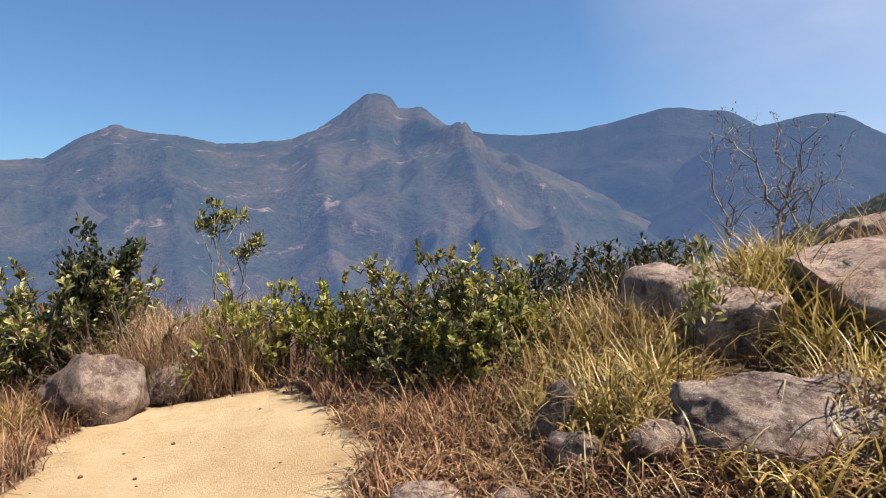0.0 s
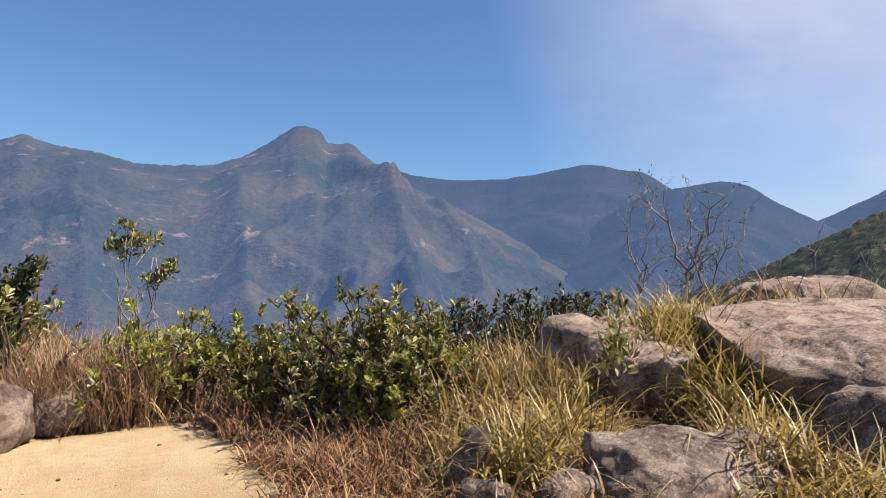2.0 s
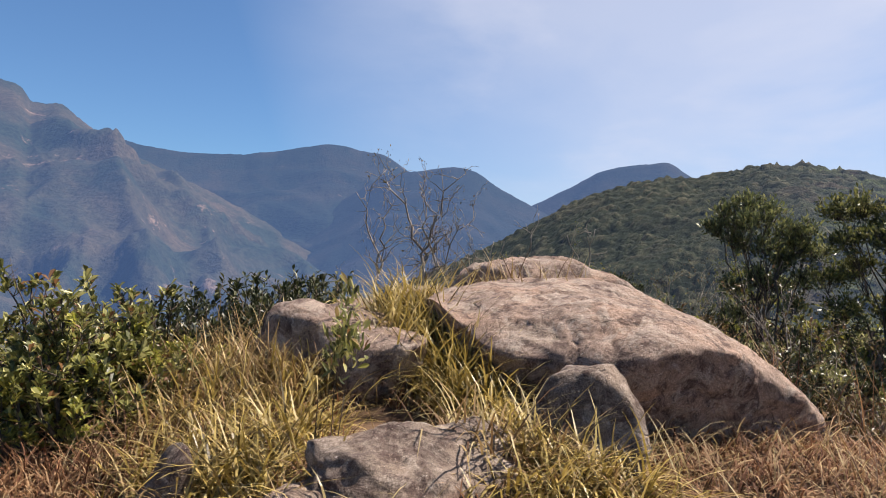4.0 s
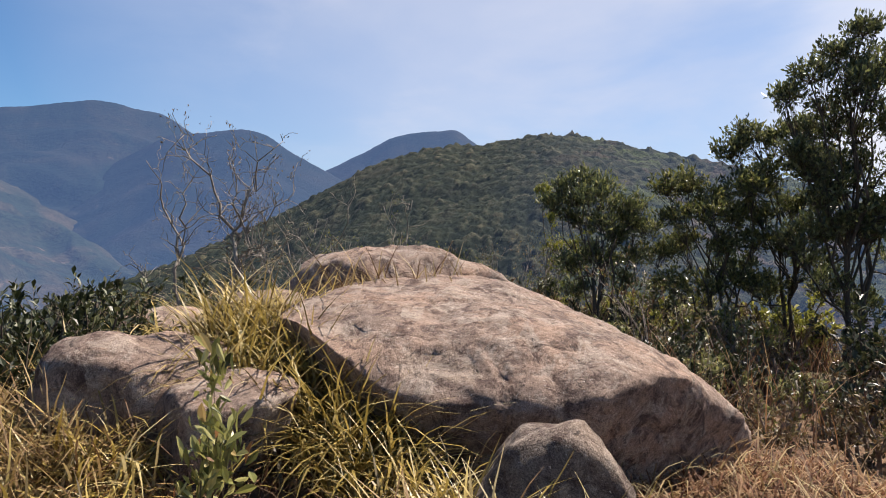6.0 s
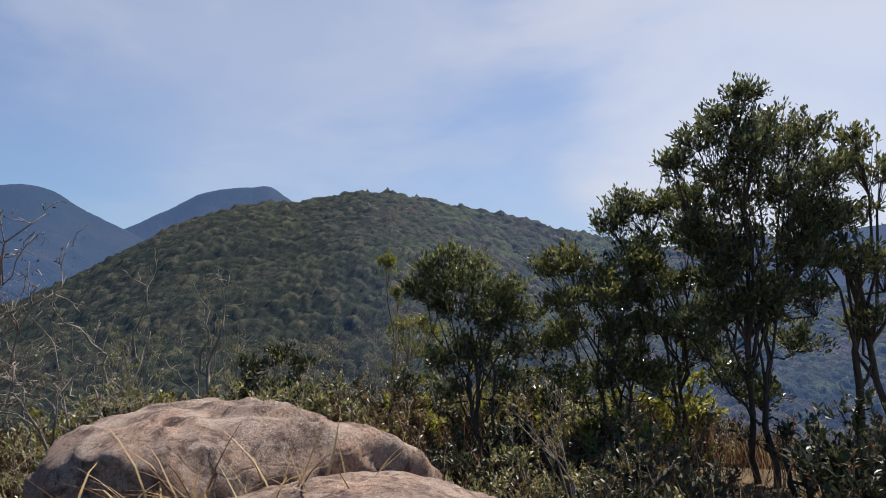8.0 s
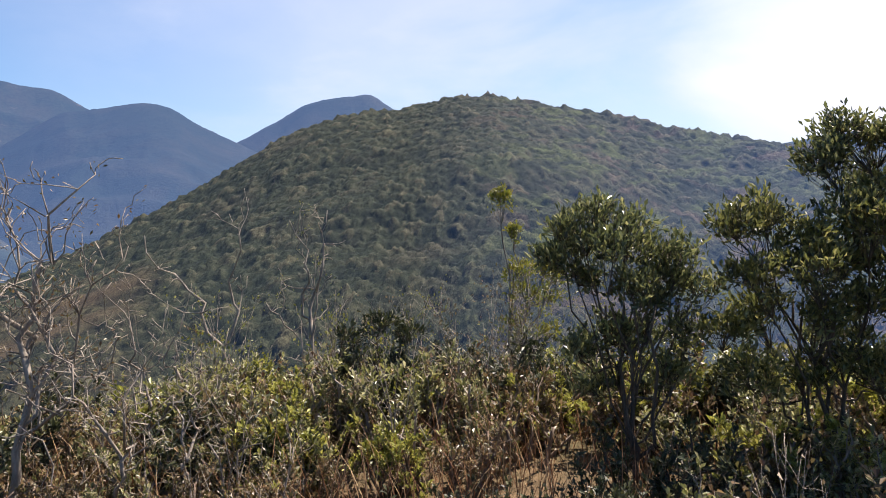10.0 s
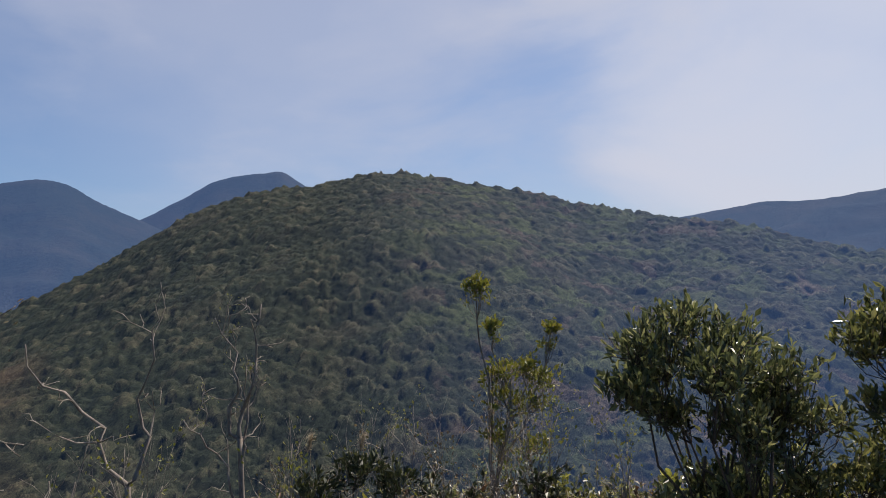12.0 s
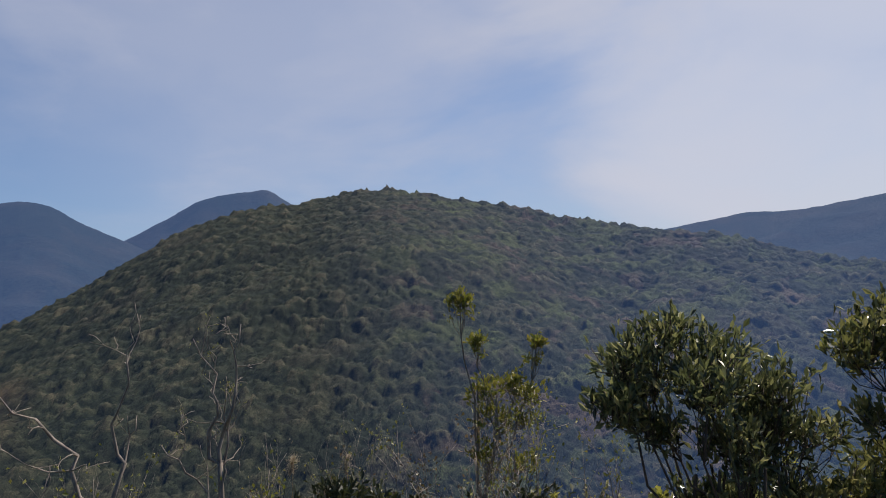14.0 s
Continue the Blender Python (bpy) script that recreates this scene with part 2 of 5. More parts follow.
M_GRASS_RED = leafy("grass_russet", [(0.0, (0.10, 0.042, 0.026)), (0.3, (0.30, 0.135, 0.075)), (0.7, (0.50, 0.28, 0.155)), (1.0, (0.72, 0.52, 0.31))], 0.7, 0.2, 0.25)
M_GRASS_STRAW = leafy("grass_straw", [(0.0, (0.16, 0.08, 0.04)), (0.4, (0.40, 0.25, 0.12)), (0.75, (0.60, 0.43, 0.20)), (1.0, (0.74, 0.62, 0.36))], 0.6, 0.3, 0.3)
M_GRASS_GREEN = leafy("grass_sedge", [(0.0, (0.10, 0.065, 0.02)), (0.25, (0.32, 0.22, 0.055)), (0.5, (0.58, 0.42, 0.11)), (0.75, (0.76, 0.56, 0.19)), (1.0, (0.88, 0.72, 0.40))], 0.42, 0.45, 0.32)
M_PLUME = leafy("plume_fluff", [(0.0, (0.42, 0.33, 0.22)), (1.0, (0.66, 0.56, 0.42))], 0.9, 0.1, 0.4)


def ground_material():
    m, nt, b = material("earth", 0.95, 0.15)
    at = nt.nodes.new("ShaderNodeAttribute")
    at.attribute_name = "bare"
    n1 = noise_node(nt, 1.1, 5, 0.6)
    n2 = noise_node(nt, 9, 6, 0.68)
    n3 = noise_node(nt, 70, 4, 0.7)
    litter = mix_node(nt, ramp_node(nt, n2, BW(0.38, 0.62)), (0.085, 0.05, 0.032), (0.23, 0.145, 0.09))
    scrub = mix_node(nt, ramp_node(nt, n1, BW(0.4, 0.6)), (0.06, 0.062, 0.026), (0.14, 0.10, 0.05))
    sand = mix_node(nt, ramp_node(nt, n1, BW(0.36, 0.62)), (0.43, 0.305, 0.165), (0.54, 0.415, 0.25))
    sand = mix_node(nt, ramp_node(nt, n2, [(0.32, (0.5, 0.5, 0.5)), (0.5, (0, 0, 0))]), sand, (0.36, 0.235, 0.125))
    sand = mix_node(nt, 0.5, sand, ramp_node(nt, n3, [(0.3, (0.7, 0.68, 0.65)), (0.6, (1, 1, 1))]), "MULTIPLY")
    sep = nt.nodes.new("ShaderNodeSeparateXYZ")
    nt.links.new(at.outputs["Vector"], sep.inputs[0])
    edge = mix_node(nt, 0.35, sep.outputs[0], n2)
    col = mix_node(nt, sep.outputs[1], litter, scrub)
    col = mix_node(nt, ramp_node(nt, edge, BW(0.44, 0.56)), col, sand)
    col = mix_node(nt, 1.0, col, (0.78, 0.78, 0.78), "MULTIPLY")
    nt.links.new(col, b.inputs["Base Color"])
    bump_node(nt, b, mix_node(nt, 0.5, n2, n3), 0.7, 0.03)
    return m


M_EARTH = ground_material()


# ---- mesh helpers ----
def mesh_of(name, verts, faces, mat, smooth=False):
    me = bpy.data.meshes.new(name)
    me.from_pydata([tuple(v) for v in verts] if not isinstance(verts, np.ndarray) else verts.tolist(), [], faces if isinstance(faces, list) else faces.tolist())
    me.materials.append(mat)
    if smooth:
        me.polygons.foreach_set("use_smooth", [True] * len(me.polygons))
    me.update()
    return me


def part(name, me, parent, label=""):
    ob = new(name, me)
    ob.parent = parent
    if label:
        ob["label"] = label
    return ob


def thing(name, label, category, group="", kind=""):
    return tagged(new(name), label, category, group, kind)


def smoothstep(a, b, x):
    t = min(1.0, max(0.0, (x - a) / (b - a)))
    return t * t * (3 - 2 * t)


# ---- ground ----
def ground_z(x, y):
    mound = 0.75 * math.exp(-((x - 2.6) / 3.0) ** 2 - ((y - 5.6) / 2.6) ** 2)
    r = math.hypot(x - 3, y - 5)
    fall = 0.30 * max(0.0, r - 8.0) * smoothstep(7.0, 15.0, r)
    ahead = smoothstep(-4.0, 4.0, (x * 0.6 + y * 0.8) - 4.0)
    far = -110.0 * smoothstep(25, 420, r)
    dip = -min(fall, 75.0) * (0.12 + 0.88 * ahead)
    rough = 0.05 * noise.noise(Vector((x * 0.9, y * 0.9, 0))) + 0.02 * noise.noise(Vector((x * 3.1, y * 3.1, 4)))
    sand = bare_at(x, y)
    mound += 0.42 * math.exp(-((x - 3.0) / 0.55) ** 2 - ((y - 5.9) / 0.6) ** 2) + 0.34 * math.exp(-((x - 1.75) / 0.85) ** 2 - ((y - 3.25) / 0.6) ** 2)
    mound += 0.30 * math.exp(-((x - 4.7) / 1.5) ** 2 - ((y - 2.9) / 1.2) ** 2)
    return mound + dip + far + rough * (1 - 0.75 * sand)


def bare_at(x, y):
    """How bare the soil is: a sandy clearing with a way leading off."""
    reach = max(0.0, y - 4.3)
    mid = -1.62 - 0.33 * reach
    half = 1.1 - 0.13 * reach
    wob = 0.22 * noise.noise(Vector((x * 1.3, y * 1.3, 9))) + 0.16 * noise.noise(Vector((x * 4.1, y * 4.1, 5)))
    a = smoothstep(0.18, -0.12, abs(x - mid) - half + wob) * smoothstep(6.45, 6.1, y + wob - 0.15 * (x + 2.3))
    b = smoothstep(0.5, -0.2, math.hypot((x - 0.2) / 1.2, (y - 0.2) / 1.6) - 1 + wob)
    c = 0.75 * smoothstep(0.4, -0.3, math.hypot((x - 3.1) / 1.1, (y - 2.3) / 0.65) - 1 + wob)
    return max(a, b, c)


def build_ground():
    rings = [0.0] + [0.11 * i for i in range(1, 100)]
    while rings[-1] < 4600:
        rings.append(rings[-1] * 1.075)
    n = 220
    verts, bare = [], []
    for r in rings:
        for k in range(n if r else 1):
            a = 2 * math.pi * k / n
            x, y = 1.0 + r * math.sin(a), 4.0 + r * math.cos(a)
            verts.append((x, y, ground_z(x, y)))
            s = bare_at(x, y) if r < 12 else 0.0
            bare.append((s, smoothstep(6, 14, math.hypot(x - 1.5, y - 3.5)), 0.0))
    faces = [(0, 1 + k, 1 + (k + 1) % n) for k in range(n)]
    for i in range(len(rings) - 2):
        p, q = 1 + i * n, 1 + (i + 1) * n
        faces += [(p + k, q + k, q + (k + 1) % n, p + (k + 1) % n) for k in range(n)]
    faces = [tuple(reversed(f)) for f in faces]
    me = mesh_of("ground", verts, faces, M_EARTH, True)
    layer = me.attributes.new("bare", "FLOAT_VECTOR", "POINT")
    layer.data.foreach_set("vector", np.array(bare, dtype=np.float32).ravel())
    return tagged(new("ground", me), "sandy clearing, dry litter and scrub on a hilltop", "ground", kind="structure")


ground = build_ground()
HUB = Vector((3.0, 4.0, 2.5))


# ---- distance: mountains and the wooded hill ----
def ridge(name, crest, r_base, r_crest, z_base, mat, label, seed, rough=1.0, steps=300, rows=70, power=1.25, spurs=(), soft=0.55):
    """A range seen from the hub: crest is a list of (heading, elevation) in degrees; spurs come down from it (heading at the crest, at the foot, height, width)."""
    az = [c[0] for c in crest]
    el = [c[1] for c in crest]
    verts = []
    for i in range(steps + 1):
        a = az[0] + (az[-1] - az[0]) * i / steps
        e = float(np.mean(np.interp([a - soft, a - soft / 2, a, a + soft / 2, a + soft], az, el))) + 0.07 * noise.noise(Vector((a * 0.9, seed, 1))) + 0.03 * noise.noise(Vector((a * 3.1, seed, 1)))
        ra = radians(a)
        zc = HUB.z + r_crest * math.tan(radians(e))
        for j in range(rows + 1):
            s = j / rows
            if s <= 0.88:
                u = s / 0.88
                r = r_base + (r_crest - r_base) * u
                x, y = r * math.sin(ra), r * math.cos(ra)
                z = z_base + (zc - z_base) * u ** power
                env = min(1.0, 4.0 * u) * (min(1.0, (1 - u) * 2.6) if u < 1 else 0.0)
                p = Vector((x, y, 0)) / 420 + Vector((seed, seed, seed))
                q = p + Vector((noise.noise(p * 1.3), noise.noise(p * 1.3 + Vector((5, 5, 5))), 0)) * 0.5
                fold = 0.55 - abs(noise.noise(q)) * 1.6 + 0.5 * (0.4 - abs(noise.noise(q * 2.1)) * 1.4) + 0.25 * (0.4 - abs(noise.noise(q * 4.3)) * 1.3) + 0.10 * noise.noise(q * 9) + 0.06 * noise.noise(q * 19)
                z += rough * env * 92 * fold
                for a0, a1, h, w in spurs:
                    k = a0 + (a1 - a0) * (1 - u) + 1.2 * noise.noise(Vector((u * 5, seed, a0)))
                    z += h * math.exp(-abs((a - k) / w) ** 1.3) * max(0.0, 4 * u * (0.93 - u)) ** 1.3
                if u > 0.9:
                    z += rough * 3.5 * noise.noise(Vector((a * 3.0, 0, seed))) + rough * 2 * noise.noise(Vector((a * 9.0, 0, seed)))
            else:
                u = (s - 0.88) / 0.12
                r = r_crest + u * 0.35 * r_crest
                z = zc - (zc - z_base) * 0.8 * u
            verts.append((HUB.x + r * math.sin(ra), HUB.y + r * math.cos(ra), z))
    w = rows + 1
    faces = [(i * w + j, (i + 1) * w + j, (i + 1) * w + j + 1, i * w + j + 1) for i in range(steps) for j in range(rows)]
    return tagged(new(name, mesh_of(name, verts, faces, mat, True)), label, "mountain", kind="backdrop")


def hill_material():
    m, nt, b = material("hill_canopy", 0.9, 0.08)
    at = nt.nodes.new("ShaderNodeAttribute")
    at.attribute_name = "stand"
    sep = nt.nodes.new("ShaderNodeSeparateXYZ")
    nt.links.new(at.outputs["Vector"], sep.inputs[0])
    big = noise_node(nt, 0.035, 5, 0.6)
    tex = noise_node(nt, 2.4, 5, 0.75)
    fleck = noise_node(nt, 6.5, 3, 0.7)
    col = ramp_node(nt, sep.outputs[0], [(0.12, (0.014, 0.02, 0.011)), (0.45, (0.034, 0.042, 0.023)), (0.72, (0.062, 0.066, 0.038)), (0.92, (0.12, 0.108, 0.068))])
    col = mix_node(nt, ramp_node(nt, big, [(0.54, (0, 0, 0)), (0.72, (0.45, 0.45, 0.45))]), col, (0.10, 0.085, 0.06))
    side = ramp_node(nt, sep.outputs[2], BW(0.08, 0.3))
    patch = noise_node(nt, 0.05, 4, 0.6, distort=0.6)
    col = mix_node(nt, mix_node(nt, 1.0, side, ramp_node(nt, patch, [(0.52, (0, 0, 0)), (0.6, (0.6, 0.6, 0.6))]), "MULTIPLY"), col, (0.105, 0.125, 0.042))
    col = mix_node(nt, mix_node(nt, 1.0, side, ramp_node(nt, patch, [(0.36, (0.55, 0.55, 0.55)), (0.43, (0, 0, 0))]), "MULTIPLY"), col, (0.15, 0.10, 0.085))
    col = mix_node(nt, sep.outputs[1], col, mix_node(nt, tex, (0.06, 0.045, 0.026), (0.15, 0.105, 0.06)))
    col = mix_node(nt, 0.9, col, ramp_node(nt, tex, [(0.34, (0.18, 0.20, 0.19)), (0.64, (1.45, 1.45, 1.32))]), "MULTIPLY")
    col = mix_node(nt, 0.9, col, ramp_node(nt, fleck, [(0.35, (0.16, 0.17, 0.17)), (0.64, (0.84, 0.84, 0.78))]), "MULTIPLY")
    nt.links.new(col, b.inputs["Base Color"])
    # haze painted on the canopy as blue emission, stronger towards the right
    b.inputs["Emission Color"].default_value = (*HAZE_GLOW, 1)
    haze_glow = nt.nodes.new("ShaderNodeMath")
    haze_glow.operation = "MULTIPLY_ADD"
    haze_glow.inputs[1].default_value = 0.088
    haze_glow.inputs[2].default_value = 0.021
    nt.links.new(sep.outputs[2], haze_glow.inputs[0])
    nt.links.new(haze_glow.outputs[0], b.inputs["Emission Strength"])
    bump_node(nt, b, mix_node(nt, 0.4, tex, fleck), 0.8, 0.5)
    return m


# distance haze: a blue glow given to the far slopes themselves
HAZE_GLOW = (0.15, 0.296, 0.685)
M_FAR = distant("far_massif", (0.028, 0.038, 0.027), (0.085, 0.066, 0.044), (0.24, 0.165, 0.125), HAZE_GLOW, 0.155, 0.0042, 0.515, 0.635)
M_FAR_BACK = distant("far_back", (0.014, 0.022, 0.016), (0.036, 0.034, 0.024), (0.11, 0.085, 0.062), HAZE_GLOW, 0.172, 0.004, 0.54, 0.7)
M_FAR_SIDE = distant("far_side", (0.013, 0.020, 0.015), (0.032, 0.031, 0.022), (0.10, 0.08, 0.06), HAZE_GLOW, 0.170, 0.005, 0.54, 0.72)
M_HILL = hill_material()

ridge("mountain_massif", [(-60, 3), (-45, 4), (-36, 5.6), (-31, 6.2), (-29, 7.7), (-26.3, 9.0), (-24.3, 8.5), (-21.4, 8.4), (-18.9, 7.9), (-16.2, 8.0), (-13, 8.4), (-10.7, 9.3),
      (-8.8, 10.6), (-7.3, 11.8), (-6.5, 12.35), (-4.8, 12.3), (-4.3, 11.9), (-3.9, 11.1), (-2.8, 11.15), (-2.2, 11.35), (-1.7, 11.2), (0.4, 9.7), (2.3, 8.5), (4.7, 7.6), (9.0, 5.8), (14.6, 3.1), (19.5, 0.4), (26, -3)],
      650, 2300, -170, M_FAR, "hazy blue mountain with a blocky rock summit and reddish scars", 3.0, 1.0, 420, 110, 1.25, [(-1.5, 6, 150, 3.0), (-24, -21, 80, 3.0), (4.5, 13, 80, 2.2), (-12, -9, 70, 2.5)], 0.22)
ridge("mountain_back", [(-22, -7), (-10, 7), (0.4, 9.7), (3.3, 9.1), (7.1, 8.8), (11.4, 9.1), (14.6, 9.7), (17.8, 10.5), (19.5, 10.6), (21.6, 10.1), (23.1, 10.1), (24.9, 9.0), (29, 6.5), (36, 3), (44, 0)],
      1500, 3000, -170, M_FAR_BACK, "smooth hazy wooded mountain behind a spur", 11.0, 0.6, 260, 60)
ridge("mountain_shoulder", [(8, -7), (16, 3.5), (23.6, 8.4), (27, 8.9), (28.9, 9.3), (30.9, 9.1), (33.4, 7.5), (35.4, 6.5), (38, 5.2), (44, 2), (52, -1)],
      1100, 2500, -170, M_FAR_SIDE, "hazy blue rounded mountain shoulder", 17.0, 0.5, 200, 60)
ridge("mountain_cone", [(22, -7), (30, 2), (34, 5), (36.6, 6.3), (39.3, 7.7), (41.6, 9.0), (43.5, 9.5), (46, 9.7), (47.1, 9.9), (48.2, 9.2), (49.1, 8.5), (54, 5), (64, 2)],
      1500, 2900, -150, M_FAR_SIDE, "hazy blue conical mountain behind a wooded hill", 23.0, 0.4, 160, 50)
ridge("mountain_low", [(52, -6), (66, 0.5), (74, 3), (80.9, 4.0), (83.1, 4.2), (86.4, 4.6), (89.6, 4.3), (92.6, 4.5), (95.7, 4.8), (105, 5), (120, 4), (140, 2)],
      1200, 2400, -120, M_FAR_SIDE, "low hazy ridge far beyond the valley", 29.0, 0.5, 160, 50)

HILL_AZ = [0, 10, 18, 24.3, 26.8, 30.2, 33.9, 36.7, 39.6, 42.6, 45.5, 46.8, 49.2, 52.4, 54.9, 57.3, 60.7, 65.3, 69.7, 71.9, 77.2, 81, 85.8, 89.3, 93, 105, 125, 150]
HILL_EL = [-10, -7, -4.5, -1.9, -0.6, 1.0, 3.0, 4.7, 6.3, 7.5, 8.2, 8.4, 8.5, 9.0, 9.4, 9.4, 8.7, 7.7, 6.7, 5.9, 4.6, 3.8, 2.8, 1.4, 0.3, -1, -2, -3]
HILL_HUB = Vector((4.5, 6.3, 3.3))


def ball_shape(sub):
    bm = bmesh.new()
    bmesh.ops.create_icosphere(bm, subdivisions=sub, radius=1.0)
    v = np.array([p.co[:] for p in bm.verts])
    f = np.array([[q.index for q in g.verts] for g in bm.faces])
    bm.free()
    return v, f


def crowns_at(x, y, cell, rng_seed):
    """Nearest tree of a jittered stand: distance over crown radius, and a random number of that tree."""
    best = np.full(x.shape, 9.0)
    tone = np.zeros(x.shape)
    gx, gy = np.floor(x / cell), np.floor(y / cell)

    def hashed(i, j, k):
        v = np.sin(i * 127.1 + j * 311.7 + k * 74.7 + rng_seed) * 43758.5453
        return v - np.floor(v)
    for dx in (-1, 0, 1):
        for dy in (-1, 0, 1):
            i, j = gx + dx, gy + dy
            px, py = (i + hashed(i, j, 1)) * cell, (j + hashed(i, j, 2)) * cell
            rad = cell * (0.42 + 0.55 * hashed(i, j, 3))
            d = np.hypot(x - px, y - py) / rad
            near = d < best
            best = np.where(near, d, best)
            tone = np.where(near, hashed(i, j, 4), tone)
    return best, tone


def build_hill():
    """The hill under its canopy of scrub and low trees: every crown is a bump of the surface."""
    steps, rows = 610, 350
    a = np.linspace(4, 140, steps + 1)
    u = np.concatenate([np.linspace(0, 1, rows - 12) ** 1.25, np.linspace(1.02, 1.6, 13)])
    A, U = np.meshgrid(a, u, indexing="ij")
    E = np.interp(A, HILL_AZ, HILL_EL)
    ra = np.radians(A)
    rc = 330 + 60 * np.sin(np.radians(A * 2.2))
    r0 = 135.0
    zc = HILL_HUB.z - 1.5 + rc * np.tan(np.radians(E))
    z0 = HILL_HUB.z - r0 * math.tan(radians(20))
    R = r0 + (rc - r0) * U
    bend = 0.92 + 0.3 * np.clip((A - 60) / 25, 0, 1)
    UU = np.minimum(U, 1.0)
    Z = z0 + (zc - z0) * UU ** bend - 160 * np.maximum(U - 1, 0)
    X, Y = HILL_HUB.x + R * np.sin(ra), HILL_HUB.y + R * np.cos(ra)
    env = np.sin(np.pi * UU) ** 0.8
    swell = np.sin(X / 31 + 1.3 * np.sin(Y / 47)) + 0.7 * np.sin(Y / 23 + 1.7 * np.sin(X / 37 + 1)) + 0.5 * np.sin((X + Y) / 14 + np.sin(X / 9))
    Z = Z + env * 2.6 * swell
    d1, t1 = crowns_at(X + 0.45 * np.sin(Y * 2.1) + 0.3 * np.sin(X * 5.1), Y + 0.45 * np.sin(X * 2.3) + 0.3 * np.sin(Y * 4.7), 3.3, 1.0)
    d2, t2 = crowns_at(X, Y, 6.5, 5.0)
    d3, t3 = crowns_at(X + 3, Y, 1.2, 9.0)
    h = 2.7 * np.clip(1 - d1 ** 2, 0, 1) ** 0.6 * (0.3 + 0.9 * t1) + np.where(t2 > 0.6, (1.0 + 3.0 * (t2 - 0.6)) * np.clip(1 - d2 ** 2 * 1.8, 0, 1) ** 0.7, 0)
    h = h + 0.5 * np.clip(1 - d3 ** 2, 0, 1) ** 0.7
    open_land = np.clip((30 - A) / 3, 0, 1) * np.clip((0.68 - U) / 0.1, 0, 1) * np.clip((U - 0.3) / 0.1, 0.25, 1) * np.clip(0.75 + 0.5 * np.sin(X / 7 + Y / 11), 0, 1)
    # ragged leaf masses on the crowns
    ragged = np.random.default_rng(4).normal(0, 0.30, Z.shape) * np.clip(1.15 - d1, 0.25, 1)
    Z = Z + (0.72 * h + ragged) * (1 - 0.85 * open_land)
    drift = np.random.default_rng(5).normal(0, 0.16, (2,) + Z.shape)
    X, Y = X + drift[0], Y + drift[1]
    # a few paler crowns stand out
    tone = 0.62 * t1 + 0.26 * t2 + 0.12 * t3
    verts = np.stack([X, Y, Z], -1).reshape(-1, 3)
    n, w = steps, len(u)
    i, j = np.meshgrid(np.arange(n), np.arange(w - 1), indexing="ij")
    k = (i * w + j).ravel()
    faces = np.stack([k, k + w, k + w + 1, k + 1], 1)
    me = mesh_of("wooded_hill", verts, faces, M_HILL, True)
    # stand: crown tone, open land, heading (drives the painted haze and the patches)
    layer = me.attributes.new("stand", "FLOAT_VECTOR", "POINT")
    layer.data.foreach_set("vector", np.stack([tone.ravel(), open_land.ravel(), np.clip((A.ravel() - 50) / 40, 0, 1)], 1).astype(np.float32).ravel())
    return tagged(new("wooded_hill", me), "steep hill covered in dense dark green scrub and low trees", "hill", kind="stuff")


hill = build_hill()


